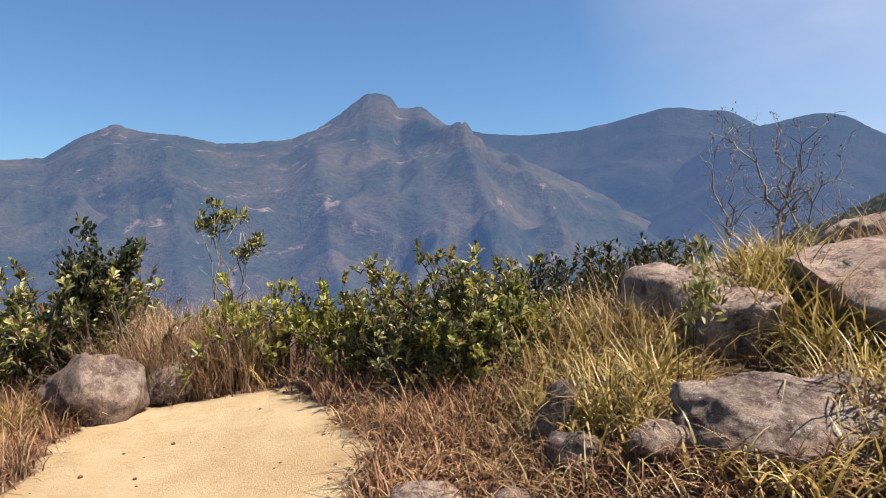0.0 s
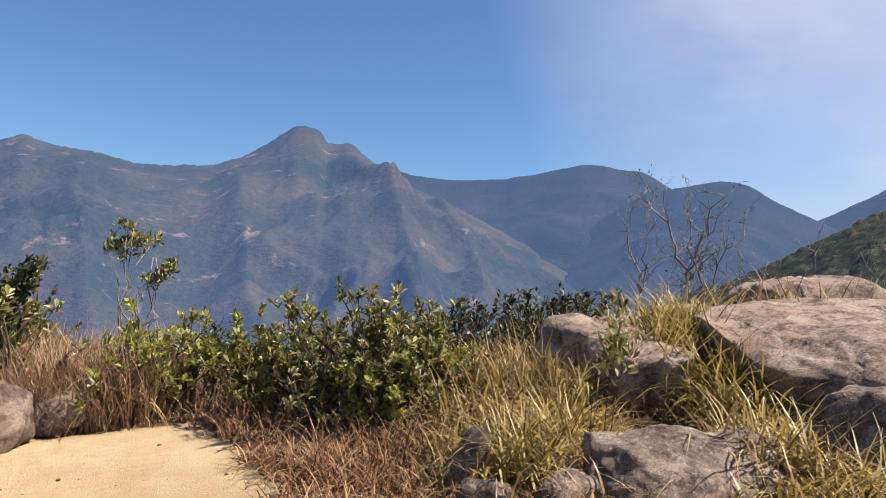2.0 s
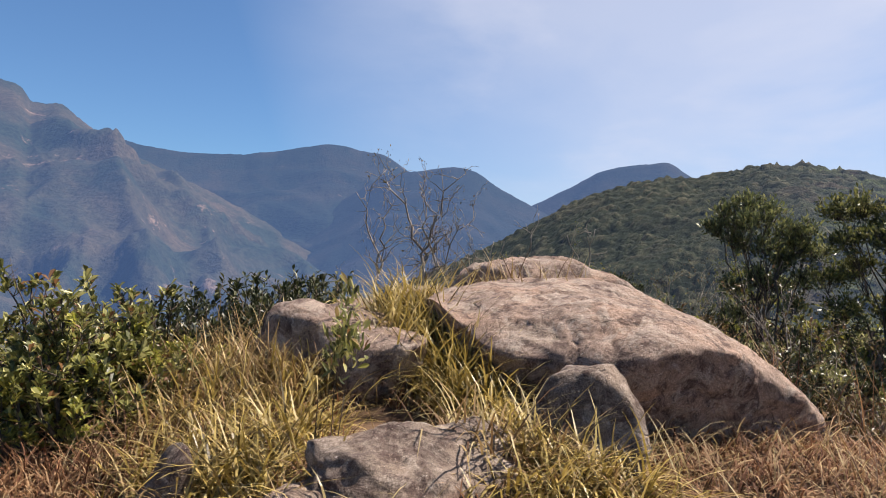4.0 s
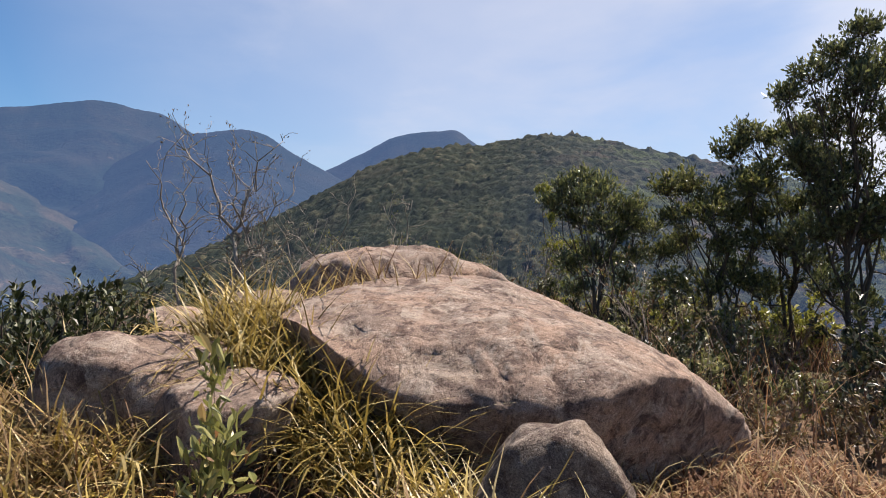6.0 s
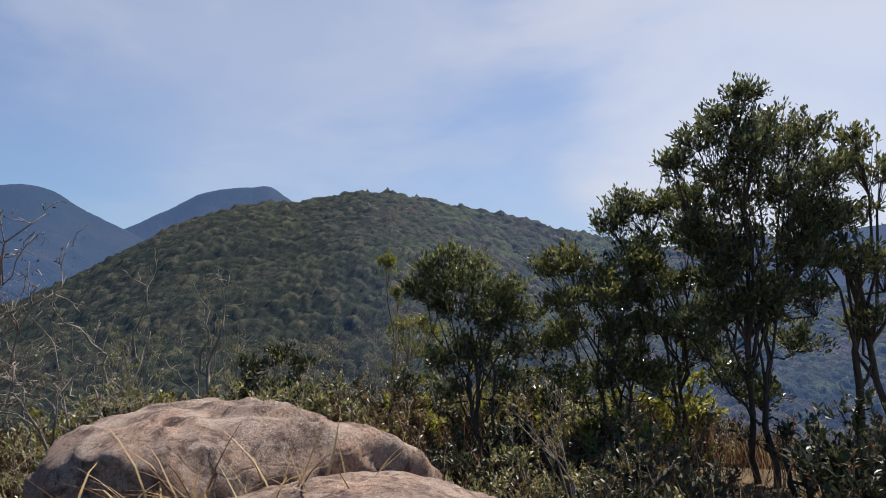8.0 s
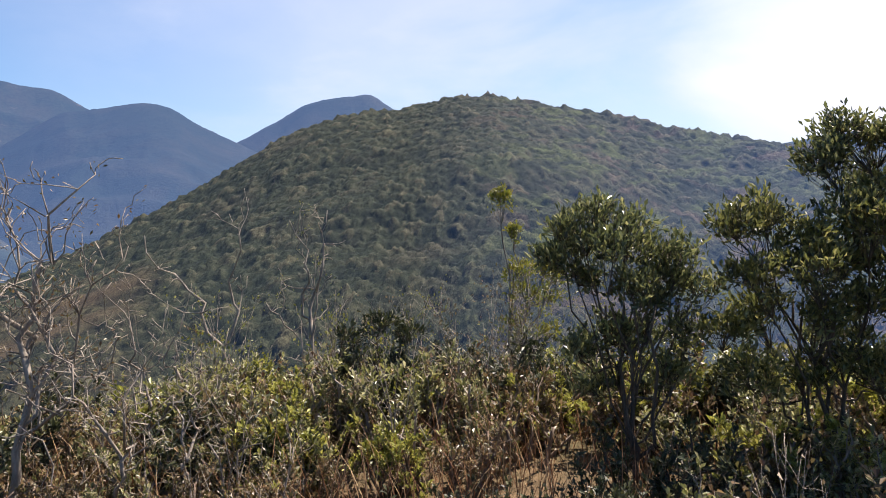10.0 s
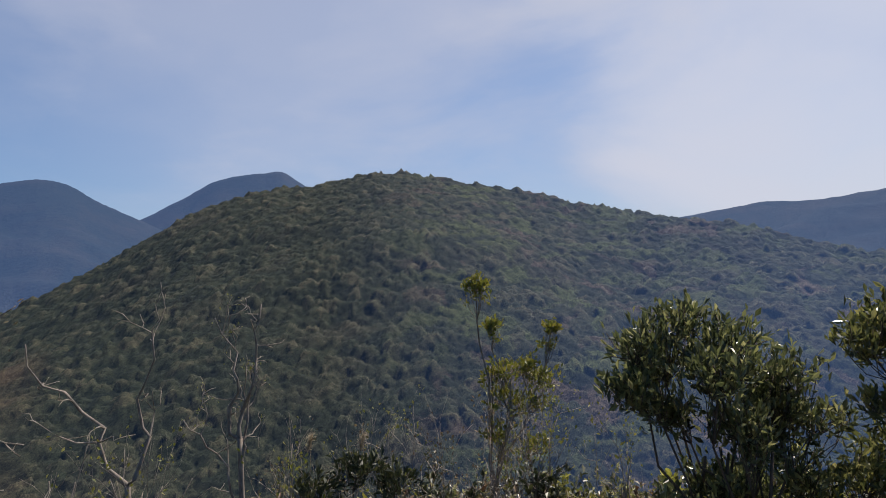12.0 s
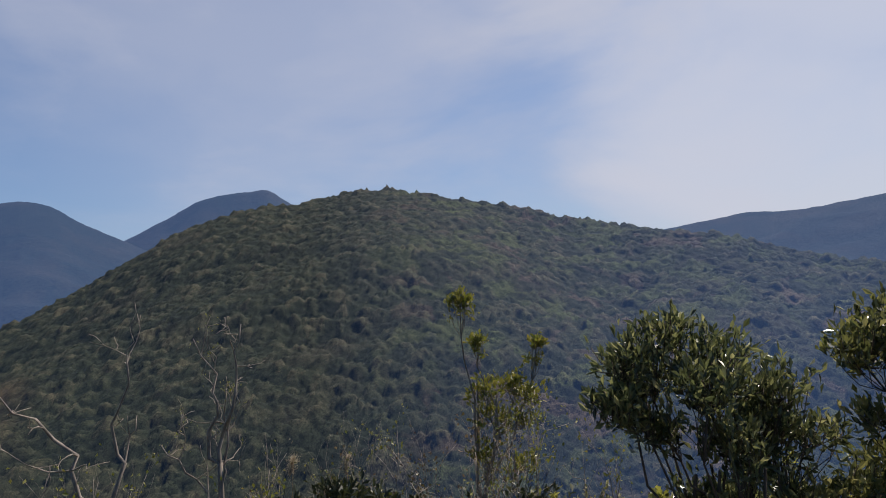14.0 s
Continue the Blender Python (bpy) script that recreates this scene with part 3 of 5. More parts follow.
# ---- rocks ----
def rock(name, at, size, turn, seed, mat, label, detail=4, power=2.6, cuts=(), facets=6, rough=1.0, tilt=(0, 0), chips=(), grooves=(), ledge=0.045, soft=0.03, group="boulders on the hilltop"):
    """A weathered boulder: a squarish ball, cut by planes, roughened. size: half lengths; at: its middle."""
    rng = np.random.default_rng(seed)
    v, f = ball_shape(detail)
    n = (np.abs(v) ** power).sum(1) ** (1 / power)
    p = v / n[:, None]
    planes = [(rng.normal(0, 1, 3), rng.uniform(0.72, 0.93)) for _ in range(facets)]
    for q, d in planes:
        q = q / np.linalg.norm(q)
        h = p @ q - d
        p = p - np.where(h > 0, h * 0.93, 0)[:, None] * q
    p = p * np.array(size)
    for q, d in cuts:
        q = np.array(q, dtype=float)
        q /= np.linalg.norm(q)
        h = soft * np.logaddexp(0, (p @ q - d) / soft)
        p = p - (h * 0.95)[:, None] * q
    fresh = np.zeros(len(p), dtype=bool)
    for c, rad, q, d in chips:
        q = np.array(q, dtype=float)
        q /= np.linalg.norm(q)
        rel = p - np.array(c)
        h = rel @ q + d
        ragged = 0.25 * np.sin(rel[:, 0] * 21 + 3 * rel[:, 1]) + 0.2 * np.sin(rel[:, 1] * 17)
        hit = (h > 0) & ((np.abs(rel[:, 0] + 0.4 * rel[:, 1]) / rad[0]) ** 2 + (rel[:, 1] / rad[1]) ** 2 < 1 + ragged)
        fresh |= hit
        p = p - np.where(hit, h, 0)[:, None] * q
    s = min(size)
    dent = np.zeros(len(p))
    for line in grooves:
        for (x0, y0), (x1, y1) in zip(line, line[1:]):
            t = np.clip(((p[:, 0] - x0) * (x1 - x0) + (p[:, 1] - y0) * (y1 - y0)) / ((x1 - x0) ** 2 + (y1 - y0) ** 2), 0, 1)
            off = np.hypot(p[:, 0] - x0 - t * (x1 - x0), p[:, 1] - y0 - t * (y1 - y0))
            dent = np.maximum(dent, np.where(p[:, 2] > 0.2, np.clip(1 - off / 0.026, 0, 1), 0))
    out = []
    for c, d, g in zip(p, v, dent):
        w = Vector(c)
        o = Vector((seed * 1.7, seed * 0.3, 0))
        k = 0.10 * s * noise.noise(w * 0.9 / s + o) + 0.05 * s * noise.noise(w * 2.9 / s + o) + ledge * 0.6 * (0.3 - abs(noise.noise(Vector((w.x * 2, w.y * 2, w.z * 5)) + o)))
        k += 0.022 * noise.noise(w * 7 + o) + 0.014 * noise.noise(w * 17 + o)
        led = noise.noise(w * 1.5 + o * 3) * 3.0 + w.z * 1.2
        k += ledge * min(1.0, s * 2) * (smoothstep(0.35, 0.65, led - math.floor(led)) - (led - math.floor(led)))
        k -= 0.018 * max(0.0, 1 - abs(noise.noise(w * 1.3 + o * 2)) * 22)
        k += ledge * max(0.0, noise.noise(w * 3.3 + o * 5) - 0.1) * min(1.0, s * 2.5) * (-1.2 if noise.noise(w * 0.8 + o) > 0 else 0.8)
        out.append(w + Vector(d) * (k * rough - 0.024 * g))
    me = mesh_of(name, out, f, mat, True)
    if fresh.any():
        me.materials.append(M_ROCK_PALE)
        me.polygons.foreach_set("material_index", fresh[f].all(1).astype(np.int32))
    ob = tagged(new(name, me), label, "rock", group)
    ob.matrix_world = pose(*at, tilt[0], tilt[1], turn)
    return ob


# the great slab: a tilted top, a spalled notch at its edge and an undercut face
rock("large_boulder", (4.04, 4.70, 0.48), (1.68, 1.46, 1.14), -50.7, 3, M_ROCK, "large domed granite boulder with a pale spalled notch", 7, 3.6,
     [((0.36, 0.0, 0.93), 1.03), ((0.65, 0.0, 0.76), 1.19), ((0.0, -0.20, 0.98), 1.01), ((0.0, -0.62, 0.78), 1.235), ((-0.05, -1.0, -0.50), 0.90), ((-0.72, -0.62, -0.45), 0.86), ((0.62, -0.78, -0.34), 1.02)], 0, 0.75,
     chips=[((-0.27, -1.13, 0.672), (0.24, 0.21), (0.0, -0.46, 0.89), 0.0)],
     grooves=[[(0.02, -1.36), (0.05, -1.15), (-0.10, -0.92)], [(0.34, -1.36), (0.24, -1.05), (0.02, -0.70)], [(-0.35, 0.1), (0.1, 0.22), (0.55, 0.12)], [(-0.9, -0.3), (-0.5, -0.15), (-0.3, -0.4)], [(0.6, -0.4), (0.95, -0.3)]], ledge=0.02, soft=0.06)
rock("crest_boulder", (5.06, 6.62, 0.93), (1.16, 0.80, 0.86), -14, 8, M_ROCK, "rounded granite boulder with level cracks behind the large boulder", 6, 4.6, [((-1.0, -0.3, -0.22), 0.86), ((0.34, 0, 0.94), 0.80), ((0.7, 0, 0.7), 0.92)], 1, 0.8, ledge=0.06)
rock("block_boulder", (2.22, 4.98, 0.80), (0.33, 0.32, 0.38), -8, 12, M_ROCK, "blocky granite boulder with a flat pale top", 6, 5.5, [((0.05, -1, -0.35), 0.22), ((0.0, -0.25, 0.97), 0.33)], 2, 0.6)
rock("backing_boulder", (2.05, 5.62, 0.89), (0.48, 0.56, 0.45), 20, 15, M_ROCK, "rounded granite boulder half hidden by grass", 5, 3.2, [((-0.05, -0.40, 0.91), 0.37)], 4, 0.7)
rock("flat_boulder", (1.70, 3.32, 0.66), (0.52, 0.40, 0.13), -10, 19, M_ROCK_GREY, "low flat rough grey boulder amid grass", 6, 5.0, [((0.10, -0.4, 0.9), 0.15)], 7, 0.9, (12, 3))
rock("shoulder_boulder", (2.82, 3.40, 0.64), (0.38, 0.26, 0.46), -58, 23, M_ROCK_GREY, "rounded grey boulder at the foot of the large boulder", 5, 2.8, [((0.8, 0, 0.6), 0.40), ((-0.9, 0, 0.5), 0.36)], 3, 0.8)
rock("hump_boulder", (3.3, 6.5, 1.0), (0.50, 0.40, 0.46), 35, 27, M_ROCK, "brown granite hump beside the crest boulder", 5, 2.6, [], 4, 0.7)
rock("edge_boulder", (3.0, 7.4, 0.85), (0.55, 0.4, 0.42), 10, 29, M_ROCK, "weathered brown granite boulder in shrubs", 4, 2.5, [], 4, 0.7)
rock("sliver_stone", (0.64, 3.85, 0.52), (0.075, 0.13, 0.22), 30, 31, M_ROCK_GREY, "upright grey stone sliver in dry grass", 4, 3.0, [], 4, 0.5, (15, 12))
rock("clearing_boulder", (-3.08, 5.75, 0.20), (0.44, 0.38, 0.40), 10, 35, M_ROCK_BROWN, "rounded brown boulder at the edge of the sandy clearing", 5, 2.8, [((-0.5, -0.7, -0.5), 0.26)], 10, 0.9)
rock("small_boulder", (-2.62, 6.35, 0.16), (0.23, 0.2, 0.21), 0, 37, M_ROCK_PALE, "small pale boulder beside the clearing boulder", 4, 2.8, [], 7, 0.8)
rock("path_stone", (-0.10, 3.35, 0.16), (0.20, 0.17, 0.14), 0, 41, M_ROCK_PALE, "small pale stone beside the sandy clearing", 4, 2.8, [], 4, 0.6)
rock("path_stone", (1.10, 3.34, 0.52), (0.20, 0.14, 0.11), 15, 43, M_ROCK_PALE, "broken pale stone half sunk in litter", 4, 3.2, [], 5, 0.8)
rock("path_stone", (0.69, 3.52, 0.42), (0.14, 0.11, 0.10), 0, 47, M_ROCK_GREY, "small grey stone half sunk in litter", 4, 2.8, [], 4, 0.8)
rock("path_stone", (0.34, 3.20, 0.22), (0.13, 0.1, 0.09), 0, 49, M_ROCK, "small brown stone half sunk in litter", 4, 2.8, [], 4, 0.8)


# ---- plants ----
def tube(V, F, pts, r0, r1, sides=6):
    """Adds a tapered tube along points to the lists of vertices and faces."""
    base = len(V)
    n = len(pts)
    for i, p in enumerate(pts):
        d = (pts[min(i + 1, n - 1)] - pts[max(i - 1, 0)]).normalized()
        s = d.orthogonal().normalized()
        u = d.cross(s)
        r = r0 + (r1 - r0) * i / (n - 1)
        for k in range(sides):
            a = 2 * math.pi * k / sides
            V.append(p + s * (r * math.cos(a)) + u * (r * math.sin(a)))
    for i in range(n - 1):
        for k in range(sides):
            a, b = base + i * sides + k, base + i * sides + (k + 1) % sides
            F.append((a, b, b + sides, a + sides))
    F.append(tuple(base + (n - 1) * sides + k for k in range(sides)))


def limb(rng, V, F, start, way, length, r, depth, tips, spread=0.6, rise=0.25, forks=(2, 3), shrink=0.68, bend=0.25, sides=6):
    """A limb that wanders and forks; the ends of its twigs go to tips."""
    pts, d = [start.copy()], way.normalized()
    n = (4 if length > 0.6 else 3) if depth > 1 else 2
    for i in range(n):
        d = (d + Vector(rng.normal(0, bend, 3)) + Vector((0, 0, rise * 0.3))).normalized()
        pts.append(pts[-1] + d * length / n)
    end = r * 0.62 if depth else r * 0.35
    tube(V, F, pts, r, end, sides if depth > 1 else 3)
    tips.append((pts[-1], d, depth))
    if depth:
        if rng.random() < 0.7:
            tips.append((pts[min(n, n // 2 + 1)], d, depth))
        for _ in range(rng.integers(forks[0], forks[1] + 1)):
            k = rng.integers(max(1, n // 2), n + 1)
            side = Vector(rng.normal(0, spread, 3)) + Vector((0, 0, rise))
            limb(rng, V, F, pts[k], (d + side).normalized(), length * shrink * rng.uniform(0.75, 1.2), end * rng.uniform(0.7, 0.95), depth - 1, tips, spread, rise, forks, shrink, bend, sides)


def leaf_quads(rng, centres, ways, count, size, width, cluster, up=0.5, fine=False):
    """Folded pointed leaves in tufts round each twig's end."""
    m = len(centres)
    idx = np.repeat(np.arange(m), count)
    c = np.array(centres)[idx]
    w = np.array(ways)[idx]
    n = len(idx)
    d = w * 0.9 + rng.normal(0, 0.62, (n, 3)) + np.array([0, 0, up])
    d /= np.linalg.norm(d, axis=1)[:, None]
    c = c + rng.normal(0, cluster, (n, 3)) - w * rng.uniform(0, cluster * 2.2, n)[:, None]
    s = np.cross(d, rng.normal(0, 1, (n, 3)))
    s /= np.linalg.norm(s, axis=1)[:, None]
    u = np.cross(s, d)
    L = (size * rng.uniform(0.6, 1.25, n))[:, None]
    Wd = L * width
    b1 = c + d * L * 0.6 + s * Wd + u * Wd * 0.4
    b2 = c + d * L * 0.6 - s * Wd + u * Wd * 0.4
    e = c + d * L - u * L * 0.05
    if fine:
        h1 = c + d * L * 0.28 + s * Wd * 0.7 + u * Wd * 0.28
        h2 = c + d * L * 0.28 - s * Wd * 0.7 + u * Wd * 0.28
        g1 = c + d * L * 0.85 + s * Wd * 0.62 + u * Wd * 0.1
        g2 = c + d * L * 0.85 - s * Wd * 0.62 + u * Wd * 0.1
        mid = c + d * L * 0.5
        V = np.stack([c, h1, b1, g1, e, g2, b2, h2, mid], 1).reshape(-1, 3)
        k = np.arange(n)[:, None] * 9
        F = np.concatenate([k + np.array([i, (i + 1) % 8, 8]) for i in range(8)])
        return V, F
    V = np.stack([c, b1, e, b2], 1).reshape(-1, 3)
    k = np.arange(n)[:, None] * 4
    F = np.concatenate([k + np.array(t) for t in ([0, 1, 2], [0, 2, 3])])
    return V, F


def rosettes(rng, centres, ways, count, size, width, cluster, small=False):
    """Blunt leathery leaves, folded along the midrib, spreading from each twig's end like a cup."""
    idx = np.repeat(np.arange(len(centres)), count)
    n = len(idx)
    w = np.array(ways)[idx] * 0.6 + np.array([0, 0, 0.75])
    w /= np.linalg.norm(w, axis=1)[:, None]
    q = np.cross(w, rng.normal(0, 1, (n, 3)))
    q /= np.linalg.norm(q, axis=1)[:, None]
    open_by = rng.uniform(0.25, 1.35, n)[:, None]
    d = w * np.cos(open_by) + q * np.sin(open_by)
    c = np.array(centres)[idx] - w * rng.uniform(0, cluster * 3.0, n)[:, None] + rng.normal(0, cluster * 0.4, (n, 3))
    s = np.cross(d, w)
    s /= np.linalg.norm(s, axis=1)[:, None] + 1e-9
    u = np.cross(s, d)
    L = (size * rng.uniform(0.6, 1.25, n))[:, None]
    Wd = L * width
    lift = u * Wd * 0.45
    if small:
        k = np.arange(n)[:, None] * 4
        kite = np.stack([c, c + d * L * 0.62 + s * Wd + lift, c + d * L, c + d * L * 0.62 - s * Wd + lift], 1)
        return kite.reshape(-1, 3), np.concatenate([k + np.array(t) for t in ([0, 1, 2], [0, 2, 3])])
    rows = [c, c + d * L * 0.38 + s * Wd * 0.75 + lift * 0.8, c + d * L * 0.76 + s * Wd + lift, c + d * L - u * L * 0.06, c + d * L * 0.76 - s * Wd + lift, c + d * L * 0.38 - s * Wd * 0.75 + lift * 0.8]
    k = np.arange(n)[:, None] * 6
    return np.stack(rows, 1).reshape(-1, 3), np.concatenate([k + np.array(t) for t in ([0, 1, 2, 3], [0, 3, 4, 5])])


def shrub_meshes(seed, height, radius, stems, depth, leaf, count, mat, bark_mat, width=0.24, cluster=0.05, rise=0.3, lean=0.6, skip=0.22):
    rng = np.random.default_rng(seed)
    V, F, tips = [], [], []
    for _ in range(stems):
        a = rng.uniform(0, 2 * math.pi)
        o = Vector((math.cos(a), math.sin(a), 0))
        start = o * rng.uniform(0, radius * 0.45) - Vector((0, 0, 0.06))
        way = o * lean * rng.uniform(0.2, 1.2) + Vector((0, 0, 1))
        limb(rng, V, F, start, way, height * 0.5 * rng.uniform(0.75, 1.15), 0.016 + 0.008 * height, depth, tips, 0.65, rise, (2, 3), 0.62, 0.18, 4)
    wood = mesh_of("stem", V, F, bark_mat, True)
    ends = [t for t in tips if rng.random() >= skip]
    LV, LF = rosettes(rng, [tuple(t[0]) for t in ends], [tuple(t[1]) for t in ends], count, leaf, width, cluster, leaf < 0.065)
    return wood, mesh_of("foliage", LV, LF, mat)


def shrub(name, meshes, label, group, category="shrub"):
    ob = thing(name, label, category, group)
    part("stem", meshes[0], ob)
    part("foliage", meshes[1], ob)
    return ob


def plant(proto, x, y, turn=0.0, scale=1.0, z=None, sink=0.03, tall=1.0):
    m = pose(x, y, (ground_z(x, y) if z is None else z) - sink, 0, 0, turn) @ Matrix.Diagonal((scale, scale, scale * tall, 1))
    ob = copy_thing(proto, Matrix())
    ob.matrix_basis = m
    return ob


def drop(proto):
    for o in list(proto.children):
        bpy.data.objects.remove(o)
    bpy.data.objects.remove(proto)


OLIVE = [shrub("leathery_shrub", shrub_meshes(100 + i, 1.0, 0.55, 9, 3, 0.068, 10, M_LEAF, M_BARK_DARK, 0.21, 0.022, skip=0.40), "olive green leathery-leaved shrub at the clearing's edge", "shrubs round the clearing") for i in range(3)]
BRIGHT = [shrub("leathery_shrub", shrub_meshes(110 + i, 0.9, 0.55, 9, 3, 0.066, 9, M_LEAF_BRIGHT, M_BARK_DARK, 0.21, 0.022, skip=0.36), "yellow-green leafy shrub in the sun", "shrubs round the clearing") for i in range(2)]
DARK = [shrub("dark_shrub", shrub_meshes(120 + i, 1.0, 0.5, 8, 3, 0.064, 8, M_LEAF_DARK, M_BARK_DARK, 0.22, 0.03), "dark green glossy shrub on the slope", "shrubs on the slope") for i in range(2)]
RUST = [shrub("dry_shrub", shrub_meshes(130 + i, 0.8, 0.55, 6, 3, 0.05, 6, M_LEAF_RUST, M_BARK_DEAD, 0.24, 0.03), "half dry brownish shrub on the slope", "shrubs on the slope") for i in range(2)]
MIXED = [shrub("slope_shrub", shrub_meshes(140 + i, 0.75, 0.6, 7, 3, 0.050, 8, M_LEAF_SLOPE, M_BARK_GREY, 0.25, 0.028), "low olive shrub with pale leaf undersides on the slope", "shrubs on the slope") for i in range(3)]

# round the clearing
rs = random.Random(11)
for x, y, k, s in [(-4.3, 6.6, 0, 1.2), (-3.9, 7.2, 1, 1.25), (-3.45, 6.75, 2, 1.25), (-4.9, 7.3, 2, 1.3), (-4.6, 5.9, 1, 1.0), (-5.4, 6.4, 0, 1.2),
                   (-0.12, 5.35, 0, 0.95), (0.3, 5.28, 1, 0.88), (-0.2, 5.9, 2, 1.05), (0.25, 5.5, 0, 1.05), (0.45, 6.1, 1, 1.0), (0.38, 5.3, 2, 0.8), (-0.55, 6.4, 1, 1.0), (-4.1, 8.2, 1, 1.2)]:
    plant(OLIVE[k], x, y, rs.uniform(0, 360), s * 1.08)
for x, y, k, s in [(-1.75, 7.0, 0, 1.2), (-0.75, 6.9, 1, 0.9), (-1.1, 7.1, 0, 1.15), (0.12, 5.15, 1, 0.72), (0.55, 5.4, 0, 0.8), (-2.2, 7.6, 1, 1.1), (0.95, 5.9, 1, 0.65)]:
    plant(BRIGHT[k], x, y, rs.uniform(0, 360), s * 1.12)
for x, y, k, s in [(1.15, 6.5, 0, 0.85), (2.1, 6.85, 1, 0.95), (1.6, 7.2, 0, 0.85), (0.6, 6.9, 1, 0.8), (2.6, 7.6, 0, 0.9), (2.3, 8.6, 1, 0.9), (1.0, 8.0, 0, 0.9), (0.95, 6.35, 1, 1.05), (1.4, 6.7, 0, 1.15), (1.95, 6.7, 1, 1.1), (0.6, 6.5, 0, 1.05), (2.35, 7.25, 1, 1.3), (2.1, 7.45, 0, 1.3), (-0.4, 7.6, 1, 1.0), (-1.6, 8.4, 0, 1.1)]:
    plant(DARK[k], x, y, rs.uniform(0, 360), s)

# the scrub on the slope beyond the boulders
rs = random.Random(23)
placed = 0
for _ in range(1500):
    a, d = radians(rs.uniform(2, 105)), 1.9 + 10.5 * rs.random() ** 0.75
    x, y = 5.0 + d * math.sin(a), 6.8 + d * math.cos(a)
    if math.hypot((x - 4.4) / 2.2, (y - 5.4) / 2.6) < 1.0:
        continue
    kind = rs.random()
    proto = MIXED[rs.randrange(3)] if kind < 0.46 else RUST[rs.randrange(2)] if kind < 0.76 else DARK[rs.randrange(2)] if kind < 0.84 else BRIGHT[rs.randrange(2)]
    plant(proto, x, y, rs.uniform(0, 360), rs.uniform(0.8, 1.15) * (1.0 + 0.65 * smoothstep(3.5, 8, d)))
    placed += 1
    if placed >= 205:
        break
for _ in range(30):
    a, d = radians(rs.uniform(28, 82)), rs.uniform(5.8, 8.8)
    plant((MIXED + RUST)[rs.randrange(5)], 4.9 + d * math.sin(a), 6.85 + d * math.cos(a), rs.uniform(0, 360), rs.uniform(1.6, 2.0))
# shrubs east of the great slab
for x, y, s in [(6.2, 3.6, 1.0), (6.9, 3.0, 1.1), (7.3, 4.1, 1.25), (6.7, 4.8, 1.1), (7.9, 4.9, 1.3), (7.2, 5.6, 1.2), (8.3, 3.7, 1.5), (8.7, 5.8, 1.4), (8.0, 6.6, 1.2), (9.2, 4.6, 1.6),
                (6.4, 2.2, 1.2), (7.6, 2.4, 1.4), (8.8, 2.6, 1.6), (9.6, 3.4, 1.7), (9.9, 5.6, 1.5), (9.4, 6.9, 1.3), (6.6, 6.0, 0.85), (7.3, 7.0, 0.9), (10.6, 2.2, 1.7), (11.4, 3.2, 1.8), (11.6, 5.2, 1.7)]:
    kind = rs.random()
    proto = MIXED[rs.randrange(3)] if kind < 0.45 else DARK[rs.randrange(2)] if kind < 0.8 else RUST[rs.randrange(2)]
    plant(proto, x, y, rs.uniform(0, 360), s)
for proto in OLIVE + BRIGHT + DARK + RUST + MIXED:
    drop(proto)


# ---- trees ----
def tree(name, at, height, crown, seed, leaf_mat, bark_mat, label, leaf=0.09, count=9, trunks=1, depth=4, r=0.06, spread=0.6, cluster=0.10, first=0.4, lean=(0, 0), skip=0.0, rise=0.2, wide=1.0, outer=2, bend=0.18, fill=0, lump=0.18, slim=0.28, fine=False, low=0.0):
    rng = np.random.default_rng(seed)
    V, F, tips = [], [], []
    for k in range(trunks):
        a = 2 * math.pi * k / max(1, trunks) + rng.uniform(0, 1)
        o = Vector((math.cos(a), math.sin(a), 0)) * (0.18 if trunks > 1 else 0)
        way = Vector((lean[0] + o.x * 1.2, lean[1] + o.y * 1.2, 1))
        limb(rng, V, F, o * 0.5 + Vector((0, 0, -0.15)), way, height * first, r * rng.uniform(0.8, 1.1), depth, tips, spread, rise, (2, 4), crown, bend, 7)
    z_top = max(t[0].z for t in tips)
    k = height / z_top
    V = [Vector((p.x * wide, p.y * wide, p.z)) for p in V]
    for p in V:
        p.z *= k
    ob = thing(name, label, "tree")
    part("trunk", mesh_of("trunk", V, F, bark_mat, True), ob)
    if leaf_mat:
        ends = [t for t in tips if t[2] <= outer and t[0].z > low * z_top and rng.random() >= skip]
        for t in list(ends):
            ends += [(t[0] + Vector(rng.normal(0, lump, 3)), t[1], 0) for _ in range(fill)]
        LV, LF = leaf_quads(rng, [(t[0].x * wide, t[0].y * wide, t[0].z * k) for t in ends], [tuple(t[1]) for t in ends], count, leaf, slim, cluster, 0.3, fine)
        part("crown", mesh_of("crown", LV, LF, leaf_mat), ob)
    ob.location = (at[0], at[1], ground_z(at[0], at[1]) if len(at) < 3 else at[2])
    return ob


ACROSS, AHEAD = Vector((0.66, -0.75, 0)), Vector((0.75, 0.66, 0))


def crooked(rng, a, b, n, wander, sag=0.0):
    """Points of a bent limb from a to b."""
    pts, off = [], Vector((0, 0, 0))
    for i in range(n + 1):
        t = i / n
        if 0 < i < n:
            off = off * 0.6 + Vector(rng.normal(0, wander, 3))
        pts.append(a.lerp(b, t) + (off if 0 < i < n else Vector((0, 0, 0))) - Vector((0, 0, sag * math.sin(math.pi * t))))
    return pts


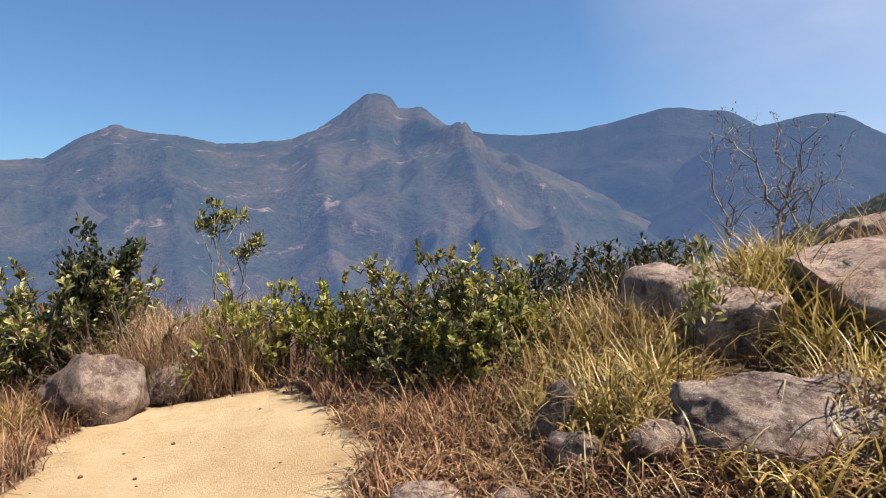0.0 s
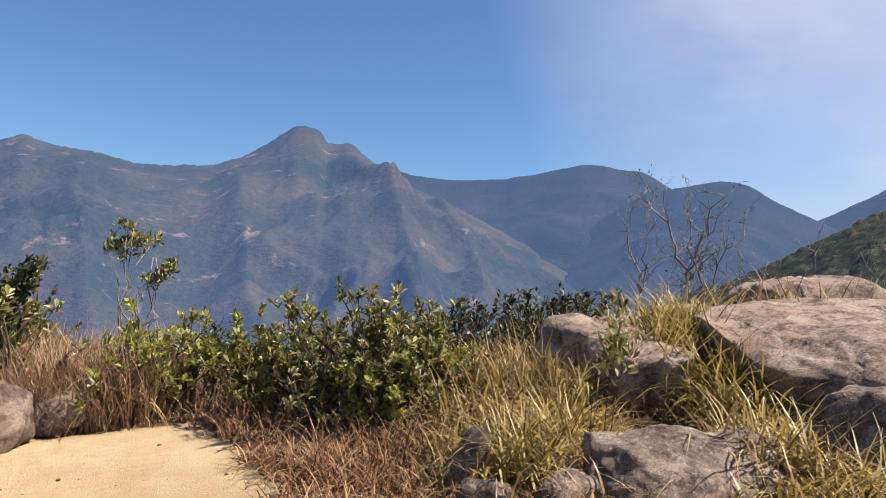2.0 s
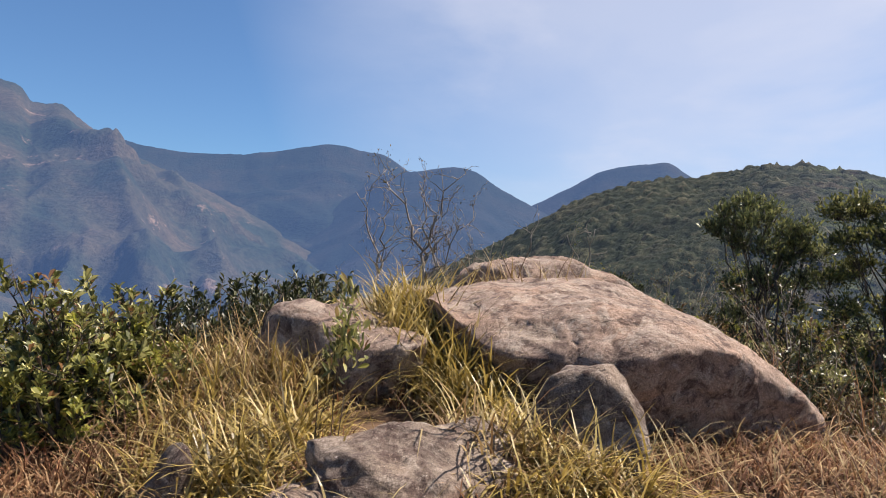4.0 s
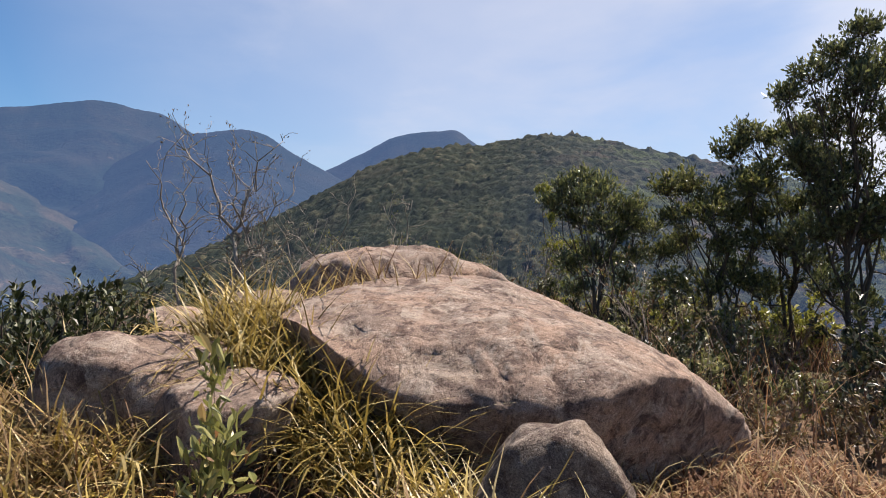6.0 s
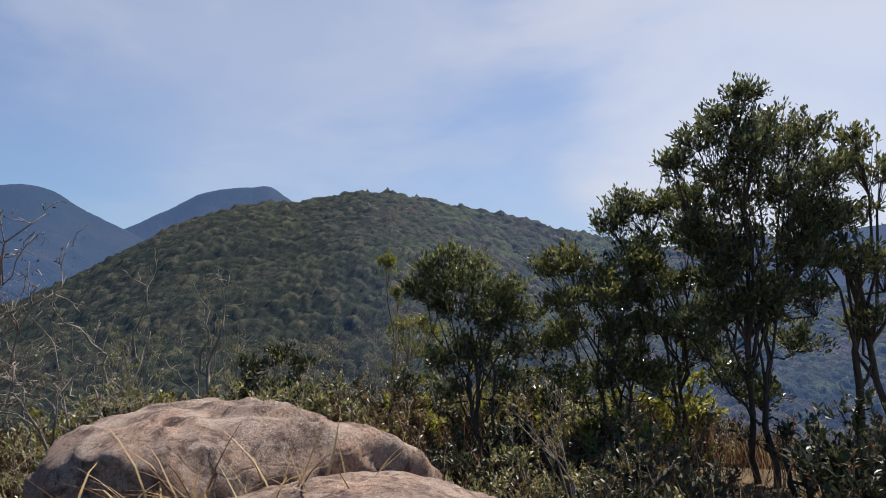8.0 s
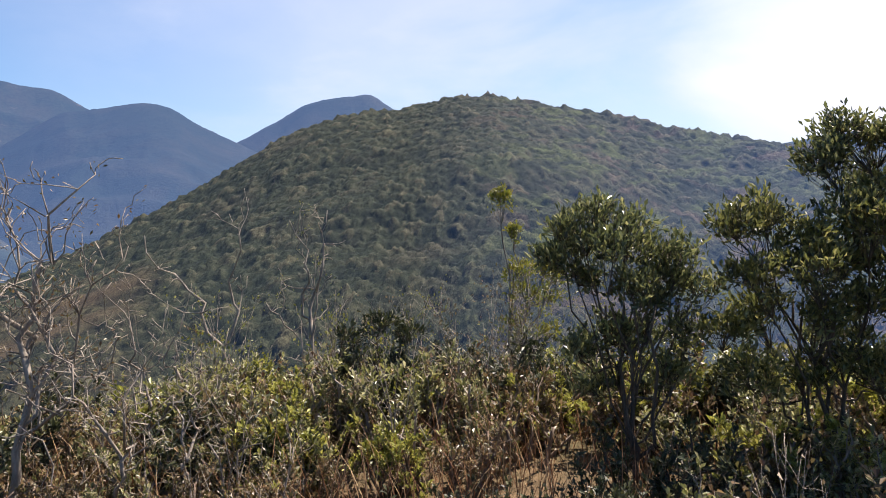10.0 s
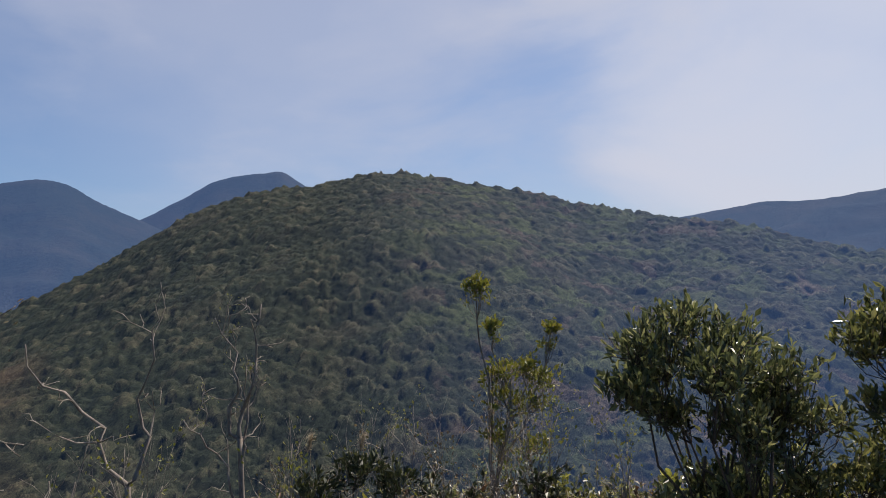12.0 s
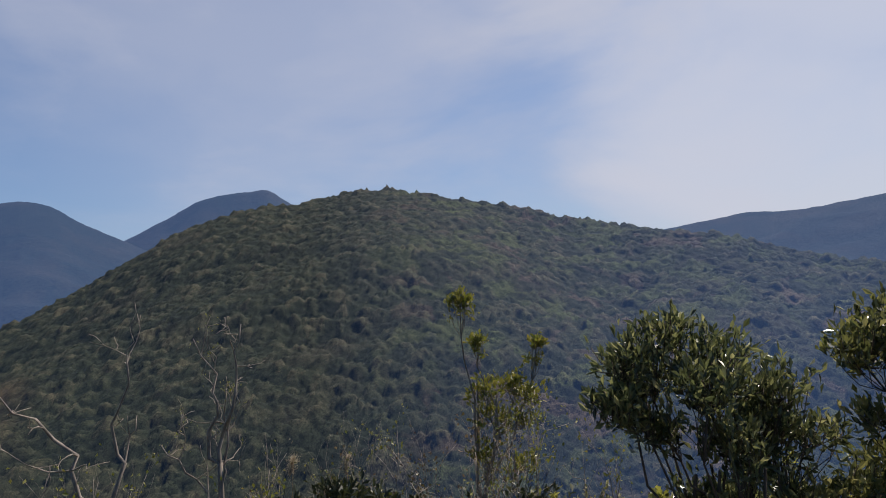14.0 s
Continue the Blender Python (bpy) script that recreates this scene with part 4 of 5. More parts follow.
def lobed_tree(name, at, lobes, seed, leaf_mat, label, r=0.06, trunks=2, tufts=30, count=9, leaf=0.11, slim=0.19, cluster=0.035, fork=0.42, fine=False, bark=None, top=0.0):
    """Bent trunks whose limbs each carry one rounded tuft-leaved lobe of the crown (across, ahead, height, radius)."""
    rng = np.random.default_rng(seed)
    V, F, ends = [], [], []
    if top:
        lobes = [(u, v, z + top - ground_z(at[0], at[1]), rad) for u, v, z, rad in lobes]
    mid = sum(l[0] for l in lobes) / len(lobes)
    low = min(l[2] - l[3] for l in lobes)
    stems = []
    for k in range(trunks):
        foot = ACROSS * rng.uniform(-0.22, 0.22) + AHEAD * rng.uniform(-0.22, 0.22) - Vector((0, 0, 0.2))
        head = ACROSS * (mid * 0.7 + rng.uniform(-0.3, 0.3)) + AHEAD * rng.uniform(-0.25, 0.25) + Vector((0, 0, low + 0.55 * (max(l[2] for l in lobes) - low)))
        line = crooked(rng, foot, head, 7, 0.07)
        tube(V, F, line, r * rng.uniform(0.75, 1.1), r * 0.35, 7)
        stems.append(line)
    for u, v, z, rad in lobes:
        centre = ACROSS * u + AHEAD * v + Vector((0, 0, z))
        line = min(stems, key=lambda s: (s[5] - centre).length + rng.uniform(0, 0.3))
        root = line[int(np.clip(round(7 * fork + rng.integers(0, 3)), 2, 6))]
        if root.z > z - 0.15:
            root = line[2]
        arm = crooked(rng, root, centre - Vector((0, 0, rad * 0.45)), 5, 0.06, 0.05)
        tube(V, F, arm, r * 0.42, r * 0.2, 5)
        for _ in range(tufts):
            d = Vector(rng.normal(0, 1, 3)).normalized()
            if d.z < -0.35:
                d.z *= -0.5
            p = centre + Vector((d.x, d.y, d.z * 0.8)) * rad * rng.uniform(0.45, 1.12)
            start = arm[5] if rng.random() < 0.6 else arm[4]
            tw = crooked(rng, start, p, 3, 0.025, 0.03)
            tube(V, F, tw, r * 0.11, 0.004, 3)
            out = (tw[3] - tw[2]).normalized()
            ends.append((p, out))
            if rng.random() < 0.5:
                ends.append((tw[2] + Vector(rng.normal(0, 0.05, 3)), Vector(rng.normal(0, 1, 3)).normalized()))
    ob = thing(name, label, "tree")
    part("trunk", mesh_of("trunk", V, F, bark or M_BARK_DARK, True), ob)
    LV, LF = leaf_quads(rng, [tuple(e[0]) for e in ends], [tuple(e[1]) for e in ends], count, leaf, slim, cluster, 0.35, fine)
    part("crown", mesh_of("crown", LV, LF, leaf_mat), ob)
    ob.location = (at[0], at[1], ground_z(at[0], at[1]))
    return ob


def dead_tree(name, at, stem, prongs, seed, label, r=0.07, side=5, leaf_mat=None, wander=0.09, bark=None):
    """A bare crooked trunk with leaning prongs (across, ahead, rise) and broken side limbs."""
    rng = np.random.default_rng(seed)
    V, F, ends = [], [], []
    trunk = crooked(rng, Vector((0, 0, -0.2)), Vector((rng.normal(0, 0.12), rng.normal(0, 0.12), stem)), 6, 0.05)
    tube(V, F, trunk, r * 1.15, r * 0.8, 7)
    for k, (u, v, rise) in enumerate(prongs):
        root = trunk[6 if k < 2 else 5 - k % 3]
        line = crooked(rng, root, root + ACROSS * u + AHEAD * v + Vector((0, 0, rise)), 9, wander)
        tube(V, F, line, r * (0.75 if k < 2 else 0.5), r * 0.16, 6)
        ends.append((line[9], Vector((0, 0, 1))))
        size = (line[9] - line[0]).length
        for _ in range(side):
            i = int(rng.integers(2, 9))
            d = (Vector(rng.normal(0, 0.75, 3)) + Vector((0, 0, 0.75))).normalized()
            b = crooked(rng, line[i], line[i] + d * size * rng.uniform(0.14, 0.38), 4, wander * 0.45)
            tube(V, F, b, r * (0.36 - 0.025 * i), r * 0.08, 5)
            ends.append((b[4], d))
            for _ in range(2):
                j = int(rng.integers(2, 5))
                e = (d + Vector(rng.normal(0, 0.7, 3))).normalized()
                tw = crooked(rng, b[j], b[j] + e * size * rng.uniform(0.06, 0.16), 3, 0.02)
                tube(V, F, tw, r * 0.13, 0.005, 3)
                ends.append((tw[3], e))
    ob = thing(name, label, "tree")
    part("trunk", mesh_of("trunk", V, F, bark or M_BARK_GREY, True), ob)
    if leaf_mat:
        kept = [e for e in ends if rng.random() < 0.35]
        LV, LF = leaf_quads(rng, [tuple(e[0]) for e in kept], [tuple(e[1]) for e in kept], 5, 0.055, 0.22, 0.06, 0.2)
        part("foliage", mesh_of("foliage", LV, LF, leaf_mat), ob)
    ob.location = (at[0], at[1], ground_z(at[0], at[1]))
    return ob


glossy_tree = lobed_tree("small_tree", (10.1, 7.54), [(-0.62, 0, 2.6, 0.26), (-0.3, 0.1, 2.76, 0.3), (0.08, 0, 2.64, 0.3), (0.26, 0.1, 2.34, 0.26), (-0.76, -0.1, 2.36, 0.18), (-0.2, -0.3, 2.45, 0.3),
           (-0.3, 0.35, 2.45, 0.3), (0.02, -0.2, 2.08, 0.24), (-0.4, 0.1, 2.14, 0.2), (0.3, 0.0, 1.9, 0.22), (0.2, 0.2, 1.55, 0.26), (0.45, 0, 1.2, 0.28), (-0.3, 0.1, 1.1, 0.3), (0.6, 0, 2.34, 0.24), (0.78, 0, 2.02, 0.26), (0.52, 0.1, 2.12, 0.26), (0.62, 0, 1.6, 0.3), (-0.1, 0, 1.6, 0.28), (-0.5, 0, 1.5, 0.24)], 203, M_LEAF_GLOSS, "small dark glossy-leaved tree with a rounded crown", 0.032, 4, 28, 10, 0.085)
glossy_tree.scale.z = 1.09
lobed_tree("small_tree", (11.05, 5.8), [(-0.95, 0, 2.8, 0.3), (-0.6, 0.1, 2.88, 0.32), (-0.25, 0, 2.7, 0.34), (-0.9, -0.2, 2.35, 0.3), (-0.45, -0.3, 2.4, 0.34), (0.1, 0.1, 2.4, 0.34), (-0.6, 0.2, 1.95, 0.3),
           (-0.1, -0.1, 1.9, 0.3), (0.3, -0.2, 2.8, 0.3), (0.4, 0, 2.0, 0.3), (-1.0, 0.1, 1.8, 0.28), (-0.8, 0, 1.3, 0.34), (-0.2, 0.1, 1.3, 0.36), (0.35, 0, 1.35, 0.34)], 205, M_LEAF_TREE, "small olive-leaved tree with slender leaning stems", 0.034, 4, 36, 11, 0.085)
lobed_tree("tall_tree", (12.0, 5.1), [(-1.05, 0, 3.5, 0.28), (-0.75, 0.1, 3.78, 0.3), (-0.3, 0, 3.72, 0.3), (0.1, 0, 3.85, 0.32), (-0.85, -0.2, 3.0, 0.34), (-0.4, 0.2, 3.2, 0.34), (0.1, -0.1, 3.25, 0.34), (0.45, 0.1, 3.4, 0.3),
           (-0.6, 0, 2.5, 0.34), (0, 0.2, 2.65, 0.34), (0.4, -0.1, 2.7, 0.3), (-0.2, -0.2, 2.0, 0.3), (-0.9, 0, 1.6, 0.4), (0.3, 0, 1.7, 0.4), (-0.4, 0.1, 1.3, 0.4), (0.7, 0, 2.2, 0.36)], 207, M_LEAF_GLOSS, "dark-leaved tree with a broken, lumpy crown", 0.036, 3, 44, 10, 0.088)
lobed_tree("tall_tree", (11.4, 4.1), [(0.0, 0, 5.05, 0.26), (-0.35, 0.1, 4.72, 0.32), (-0.72, 0, 4.4, 0.34), (-1.02, 0.1, 4.1, 0.26), (-0.2, -0.2, 4.2, 0.38), (0.3, 0, 4.65, 0.36), (0.7, 0.1, 4.35, 0.4), (0.4, -0.2, 3.8, 0.38), (-0.6, 0.2, 3.62, 0.36),
           (-0.95, 0, 3.3, 0.3), (0.9, 0, 3.6, 0.38), (0, 0.2, 3.2, 0.38), (0.55, -0.1, 2.9, 0.36), (-0.5, 0, 2.65, 0.36), (0.2, 0.1, 2.2, 0.34), (1.1, 0.1, 2.9, 0.36), (-0.8, 0.2, 2.0, 0.4), (0.7, 0.2, 1.8, 0.4), (-0.3, 0.2, 1.4, 0.4), (0.2, 0.3, 1.1, 0.4), (-0.35, 0.1, 3.9, 0.36), (0.05, 0.1, 3.6, 0.38), (0.1, 0, 4.4, 0.34), (0.75, 0, 3.2, 0.38), (-0.25, 0.1, 2.9, 0.38), (-0.7, 0, 3.0, 0.36), (0.3, 0, 2.5, 0.38), (-0.15, 0, 2.3, 0.36), (0.8, 0, 2.4, 0.4), (-0.55, 0.1, 2.2, 0.38), (1.2, 0, 3.4, 0.36), (1.15, 0, 4.0, 0.36), (0.9, 0, 4.6, 0.34)], 219, M_LEAF_GLOSS, "tall open-crowned tree with slender twisting limbs", 0.048, 2, 42, 10, 0.088)
lobed_tree("tall_tree", (12.8, 2.8), [(0, 0, 4.7, 0.36), (-0.5, 0, 4.3, 0.38), (0.5, 0.1, 4.3, 0.38), (-0.8, 0.1, 3.6, 0.38), (0, 0.2, 3.7, 0.4), (0.8, -0.1, 3.5, 0.4), (-0.4, -0.2, 3.0, 0.4), (0.4, 0, 2.9, 0.4), (0, 0, 2.2, 0.36)], 211, M_LEAF_TREE, "tall olive-leaved tree behind another", 0.065, 2, 34, 9, 0.1)
lobed_tree("small_tree", (10.1, 11.0), [(-0.35, 0, 1.5, 0.24), (0, 0, 1.68, 0.26), (0.38, 0, 1.5, 0.24), (-0.15, 0.1, 1.15, 0.26), (0.28, -0.1, 1.1, 0.26), (-0.5, 0, 1.1, 0.2), (0.1, 0, 0.75, 0.26)], 213, M_LEAF_DARK, "low dark bushy tree among dry grass", 0.03, 3, 24, 8, 0.09)

for k, (x, y, h) in enumerate([(9.0, 9.6, 1.9), (7.6, 10.8, 2.0), (9.9, 11.6, 2.2), (11.2, 10.4, 2.2), (8.3, 12.6, 2.3), (11.9, 13.2, 2.6), (12.2, 8.9, 2.4), (6.9, 9.4, 1.6), (9.6, 13.8, 2.6), (7.4, 5.2, 1.9), (13.4, 10.6, 2.8), (11.8, 10.8, 2.5), (12.0, 9.8, 2.4), (12.4, 10.3, 2.1), (13.0, 12.5, 2.9), (11.0, 12.0, 2.3)]):
    tree("bare_shrub", (x, y), h, 0.62, 260 + k, M_LEAF_RUST if k % 2 else M_LEAF_YELLOW, M_BARK_GREY, "thin half bare shrub with a few dry leaves", 0.05, 4, 3, 3, 0.016, 0.6, 0.06, 0.45, (0, 0), 0.6, wide=0.8)
dead_tree("bare_tree", (5.6, 12.9), 1.5, [(-0.65, 0.1, 1.7), (0.05, 0, 1.6), (-0.95, 0.1, 0.7), (0.35, 0.1, 1.2)], 222, "nearly bare grey tree with thin upright limbs", 0.034, 8, None, 0.07)
dead_tree("bare_tree", (6.1, 12.5), 1.75, [(-1.0, 0.2, 1.95), (0.55, -0.1, 1.75), (1.1, 0.2, 1.1), (-0.2, 0, 2.0), (0.9, 0.3, 1.5), (0.25, 0.2, 1.9)], 225, "bare grey tree with a fan of twigs and few brown leaves", 0.043, 17, M_LEAF_RUST, 0.09)
dead_tree("bare_tree", (7.6, 12.2), 0.7, [(-0.5, 0.1, 1.7), (0.35, 0, 1.3), (0.8, 0.2, 0.9), (-0.9, 0.2, 1.2)], 226, "low leafless twisted grey tree", 0.028, 7, None, 0.09)
dead_tree("bare_tree", (6.45, 11.3), 0.5, [(-0.55, 0, 1.7), (0.3, 0.1, 1.5), (-0.9, 0.1, 1.0), (0.6, 0, 0.9)], 227, "thin leafless pale-barked bush tree on the slope", 0.026, 8, None, 0.09)
dead_tree("bare_tree", (7.15, 11.0), 0.6, [(-0.45, 0, 1.35), (0.1, 0.1, 1.1), (-0.8, 0.1, 0.5)], 228, "thin leafless pale-barked bush tree on the slope", 0.022, 6, None, 0.08)
dead_tree("dead_tree", (11.5, 16.6), 2.35, [(-1.45, 0.1, 2.35), (0.45, -0.1, 2.3), (0.8, 0.2, 1.2)], 229, "forked dead grey tree with two crooked prongs", 0.055, 5, None, 0.1)
dead_tree("bare_tree", (13.6, 16.4), 2.9, [(0.5, 0.1, 2.5), (-0.35, 0, 2.3), (-1.0, 0.2, 2.0), (0.2, 0.3, 1.8)], 233, "thin bare tree with a few yellow leaves", 0.06, 6, M_LEAF_YELLOW, 0.09)
lobed_tree("yellow_tree", (14.5, 11.8), [(0.4, 0, 3.2, 0.32), (0.75, 0, 3.3, 0.32), (1.1, 0, 3.1, 0.3), (0.5, 0.1, 2.8, 0.34), (0.9, 0, 2.7, 0.34), (0.05, 0, 4.7, 0.2), (0.3, 0, 4.0, 0.14), (1.3, 0, 3.9, 0.12), (0.3, 0, 2.2, 0.3), (0.9, 0, 2.0, 0.3)], 237, M_LEAF_YELLOW, "slender tree with yellow-green leaf clumps and bare twigs", 0.05, 3, 20, 8, 0.09, 0.24, bark=M_BARK_GREY)
sapling = lobed_tree("sapling", (-2.56, 8.1), [(-0.2, 0, 0, 0.11), (-0.42, 0, -0.28, 0.12), (-0.26, 0, -0.22, 0.10), (0.06, 0, -0.15, 0.11), (0.24, 0, -0.52, 0.14), (0.10, 0.1, -0.62, 0.13), (0.3, 0, -0.42, 0.09), (-0.12, 0, -0.12, 0.08)], 241, M_LEAF, "thin forked sapling with tufts of olive leaves", 0.018, 2, 5, 8, 0.085, 0.22, 0.02, bark=M_BARK_GREY, top=1.98)
sapling.rotation_euler.z = radians(67)
tree("sapling", (-3.6, 6.85), 1.7, 0.5, 243, M_LEAF_DARK, M_BARK_DARK, "upright dark shrubby sapling above the shrubs", 0.075, 9, 4, 3, 0.02, 0.3, 0.05, 0.55, wide=0.5, fine=True)
tree("sapling", (1.35, 3.66), 0.98, 0.5, 247, M_LEAF, M_BARK_DARK, "slender green sprig growing between the boulders", 0.062, 12, 3, 2, 0.010, 0.4, 0.03, 0.55, wide=0.34, slim=0.17, fine=True, low=0.5)


# ---- grass ----
def blades(rng, roots, length, width, lean, droop, seg=4):
    """Arching blades of grass from each root."""
    n = len(roots)
    a = rng.uniform(0, 2 * np.pi, n)
    o = np.stack([np.cos(a), np.sin(a), np.zeros(n)], 1)
    side = np.stack([-np.sin(a), np.cos(a), np.zeros(n)], 1)
    L = length * rng.uniform(0.5, 1.25, n)
    ln = lean * rng.uniform(0.2, 1.3, n)
    dr = droop * rng.uniform(0.3, 1.4, n)
    pos = np.array(roots, dtype=float)
    ang = ln.copy()
    rowsL, rowsR = [], []
    for k in range(seg + 1):
        w = (width * (1 - (k / seg) ** 1.6) + 0.0006)
        w = (w * rng.uniform(0.8, 1.2, n))[:, None]
        rowsL.append(pos + side * w)
        rowsR.append(pos - side * w)
        st = (L / seg)[:, None]
        pos = pos + (o * np.sin(ang)[:, None] + np.array([0, 0, 1]) * np.cos(ang)[:, None]) * st + rng.normal(0, 0.012, (n, 3)) * st * 4
        ang = ang + dr / seg
    V = np.stack([x for pair in zip(rowsL, rowsR) for x in pair], 1).reshape(-1, 3)
    m = 2 * (seg + 1)
    b = np.arange(n)[:, None] * m
    F = np.concatenate([b + np.array([2 * k, 2 * k + 1, 2 * k + 3, 2 * k + 2]) for k in range(seg)])
    return V, F


def joined(chunks):
    V, F, base = [], [], 0
    for v, f in chunks:
        V.append(v)
        F.append(f + base)
        base += len(v)
    return np.concatenate(V), np.concatenate(F)


def tussock(x, y, count, length, seed, mat, label, z=None, spread=0.12, width=0.0075, lean=0.6, droop=1.8):
    rng = np.random.default_rng(seed)
    z = ground_z(x, y) if z is None else z
    rr = rng.normal(0, spread, (count, 2))
    V, F = blades(rng, np.column_stack([rr, np.zeros(count) - 0.02]), length, width, lean, droop, 6)
    ob = tagged(new("grass_tussock", mesh_of("grass_tussock", V, F, mat)), label, "grass", "grass tussocks among the boulders")
    ob.location = (x, y, z)
    return ob


GREENISH = "yellow-green arching grass tussock among the boulders"
for i, (x, y, n, L, s) in enumerate([(1.25, 4.15, 170, 0.60, 0.16), (1.05, 3.75, 170, 0.55, 0.16), (2.55, 5.35, 190, 0.60, 0.16), (2.75, 5.0, 170, 0.62, 0.15), (2.65, 4.6, 170, 0.6, 0.15),
                                     (2.55, 4.15, 150, 0.5, 0.13), (2.40, 3.15, 150, 0.5, 0.12), (2.30, 2.90, 110, 0.42, 0.12), (2.45, 5.9, 160, 0.55, 0.18), (2.3, 6.3, 150, 0.5, 0.2),
                                     (1.3, 5.0, 140, 0.5, 0.2), (1.0, 4.6, 140, 0.5, 0.2), (0.9, 5.2, 140, 0.6, 0.2), (2.85, 5.75, 130, 0.5, 0.15), (-3.5, 5.3, 110, 0.45, 0.15), (-2.75, 7.1, 180, 0.95, 0.22), (-2.35, 6.95, 200, 0.95, 0.2), (-3.0, 7.5, 160, 1.0, 0.25)]):
    tussock(x, y, n, L, 300 + i, M_GRASS_GREEN, GREENISH, None, s)
for i, (x, y, n, L, s) in enumerate([(2.62, 5.5, 260, 0.75, 0.2), (2.6, 5.1, 280, 0.78, 0.16), (2.72, 4.75, 260, 0.75, 0.13), (2.70, 4.4, 240, 0.7, 0.12), (2.9, 6.0, 240, 0.7, 0.2), (2.75, 5.6, 280, 0.7, 0.18), (3.05, 5.9, 280, 0.65, 0.2), (3.3, 6.05, 220, 0.55, 0.16), (2.9, 5.35, 280, 0.7, 0.15), (3.05, 6.25, 220, 0.55, 0.2),
                                     (2.52, 3.0, 220, 0.55, 0.12), (2.68, 2.9, 200, 0.5, 0.12), (2.40, 3.42, 200, 0.55, 0.12), (3.3, 6.15, 220, 0.65, 0.2), (2.4, 5.6, 200, 0.6, 0.18), (2.1, 6.35, 220, 0.65, 0.25), (2.6, 6.7, 220, 0.65, 0.25), (0.95, 3.95, 200, 0.55, 0.15), (1.45, 4.35, 170, 0.5, 0.12), (2.52, 3.75, 170, 0.5, 0.10), (1.65, 5.15, 180, 0.5, 0.14), (1.78, 5.45, 180, 0.5, 0.14), (1.35, 5.55, 190, 0.6, 0.18), (1.0, 5.9, 180, 0.6, 0.2), (2.0, 2.85, 150, 0.36, 0.14), (1.5, 2.95, 130, 0.32, 0.14), (2.15, 3.1, 120, 0.36, 0.10), (0.75, 4.25, 150, 0.45, 0.15)]):
    tussock(x, y, n, L, 360 + i, M_GRASS_GREEN, "long yellow-green arching grass tussock between boulders", None, s, 0.0085, 0.55, 2.1)
for i, (x, y, n, L, s) in enumerate([(1.15, 5.6, 160, 0.62, 0.2), (1.5, 5.75, 180, 0.68, 0.2), (0.85, 5.75, 140, 0.62, 0.2), (1.7, 6.25, 200, 0.75, 0.25), (1.3, 6.1, 200, 0.75, 0.22), (1.55, 5.2, 180, 0.6, 0.16), (0.75, 4.9, 160, 0.5, 0.18), (1.2, 5.25, 180, 0.6, 0.2), (-2.55, 6.75, 220, 0.8, 0.22), (-2.2, 7.3, 200, 0.9, 0.22)]):
    tussock(x, y, n, L, 420 + i, M_GRASS_STRAW, "straw-coloured dry grass tussock behind the clearing", None, s, 0.006, 0.5, 1.7)
for k, (x, y) in enumerate([(2.58, 3.06), (2.32, 3.22), (2.78, 2.98), (2.12, 3.42), (2.46, 2.86)]):
    tussock(x, y, 110, 0.5, 360 + k, M_GRASS_STRAW, "straw-coloured grass tuft at the foot of a boulder")
tussock(4.02, 5.92, 150, 0.72, 340, M_GRASS_STRAW, "straw-coloured grass tuft between two boulders", 1.2, 0.18, lean=0.4)
tussock(4.36, 5.76, 140, 0.68, 341, M_GRASS_STRAW, "straw-coloured grass tuft between two boulders", 1.2, 0.18, lean=0.4)


def scatter(n, box, seed, keep):
    rng = np.random.default_rng(seed)
    out = []
    while len(out) < n:
        x, y = rng.uniform(box[0], box[1]), rng.uniform(box[2], box[3])
        if rng.random() < keep(x, y):
            out.append((x, y, ground_z(x, y) - 0.02))
    return np.array(out)


def dry_keep(x, y):
    if math.hypot((x - 1.95) / 0.38, (y - 4.3) / 0.42) < 1 or math.hypot((x - 1.70) / 0.46, (y - 3.32) / 0.34) < 1:
        return 0.0
    b = bare_at(x, y)
    patch = smoothstep(-0.25, 0.35, noise.noise(Vector((x * 0.8, y * 0.8, 21))))
    return max(0.0, 1 - b * 1.25) * (0.25 + 0.75 * patch)


rng = np.random.default_rng(77)
short = scatter(30000, (-5.5, 4.5, 1.4, 7.4), 71, dry_keep)
me = mesh_of("dry_grass", *blades(rng, short, 0.22, 0.0052, 1.15, 2.4, 3), M_GRASS_RED)
tagged(new("dry_grass", me), "matted russet dry grass and litter round the clearing", "grass", kind="stuff")
tall = scatter(4500, (-4.2, 1.2, 4.2, 8.6), 73, lambda x, y: dry_keep(x, y) * (1.0 if x < -1.0 or y < 5 else 0.5))
me = mesh_of("tall_dry_grass", *blades(rng, tall, 0.44, 0.0036, 0.5, 1.5, 5), M_GRASS_RED)
tagged(new("tall_dry_grass", me), "tall russet dry grass beside the shrubs", "grass", kind="stuff")
reeds = scatter(4400, (-3.5, -1.85, 6.25, 7.9), 76, lambda x, y: max(0.0, 1 - bare_at(x, y) * 1.5))
me = mesh_of("high_dry_grass", *blades(rng, reeds, 0.86, 0.0048, 0.3, 1.1, 6), M_GRASS_PINK)
tagged(new("high_dry_grass", me), "waist-high pinkish dry grass behind the sandy clearing", "grass", kind="stuff")
fringe = scatter(15000, (-1.1, 5.3, 2.0, 5.1), 74, lambda x, y: max(0.0, 1 - bare_at(x, y) * 1.3) * (1.0 if dry_keep(x, y) > 0 else 0.0))
me = mesh_of("fringe_grass", *blades(rng, fringe, 0.30, 0.0052, 0.85, 2.2, 5), M_GRASS_RED)
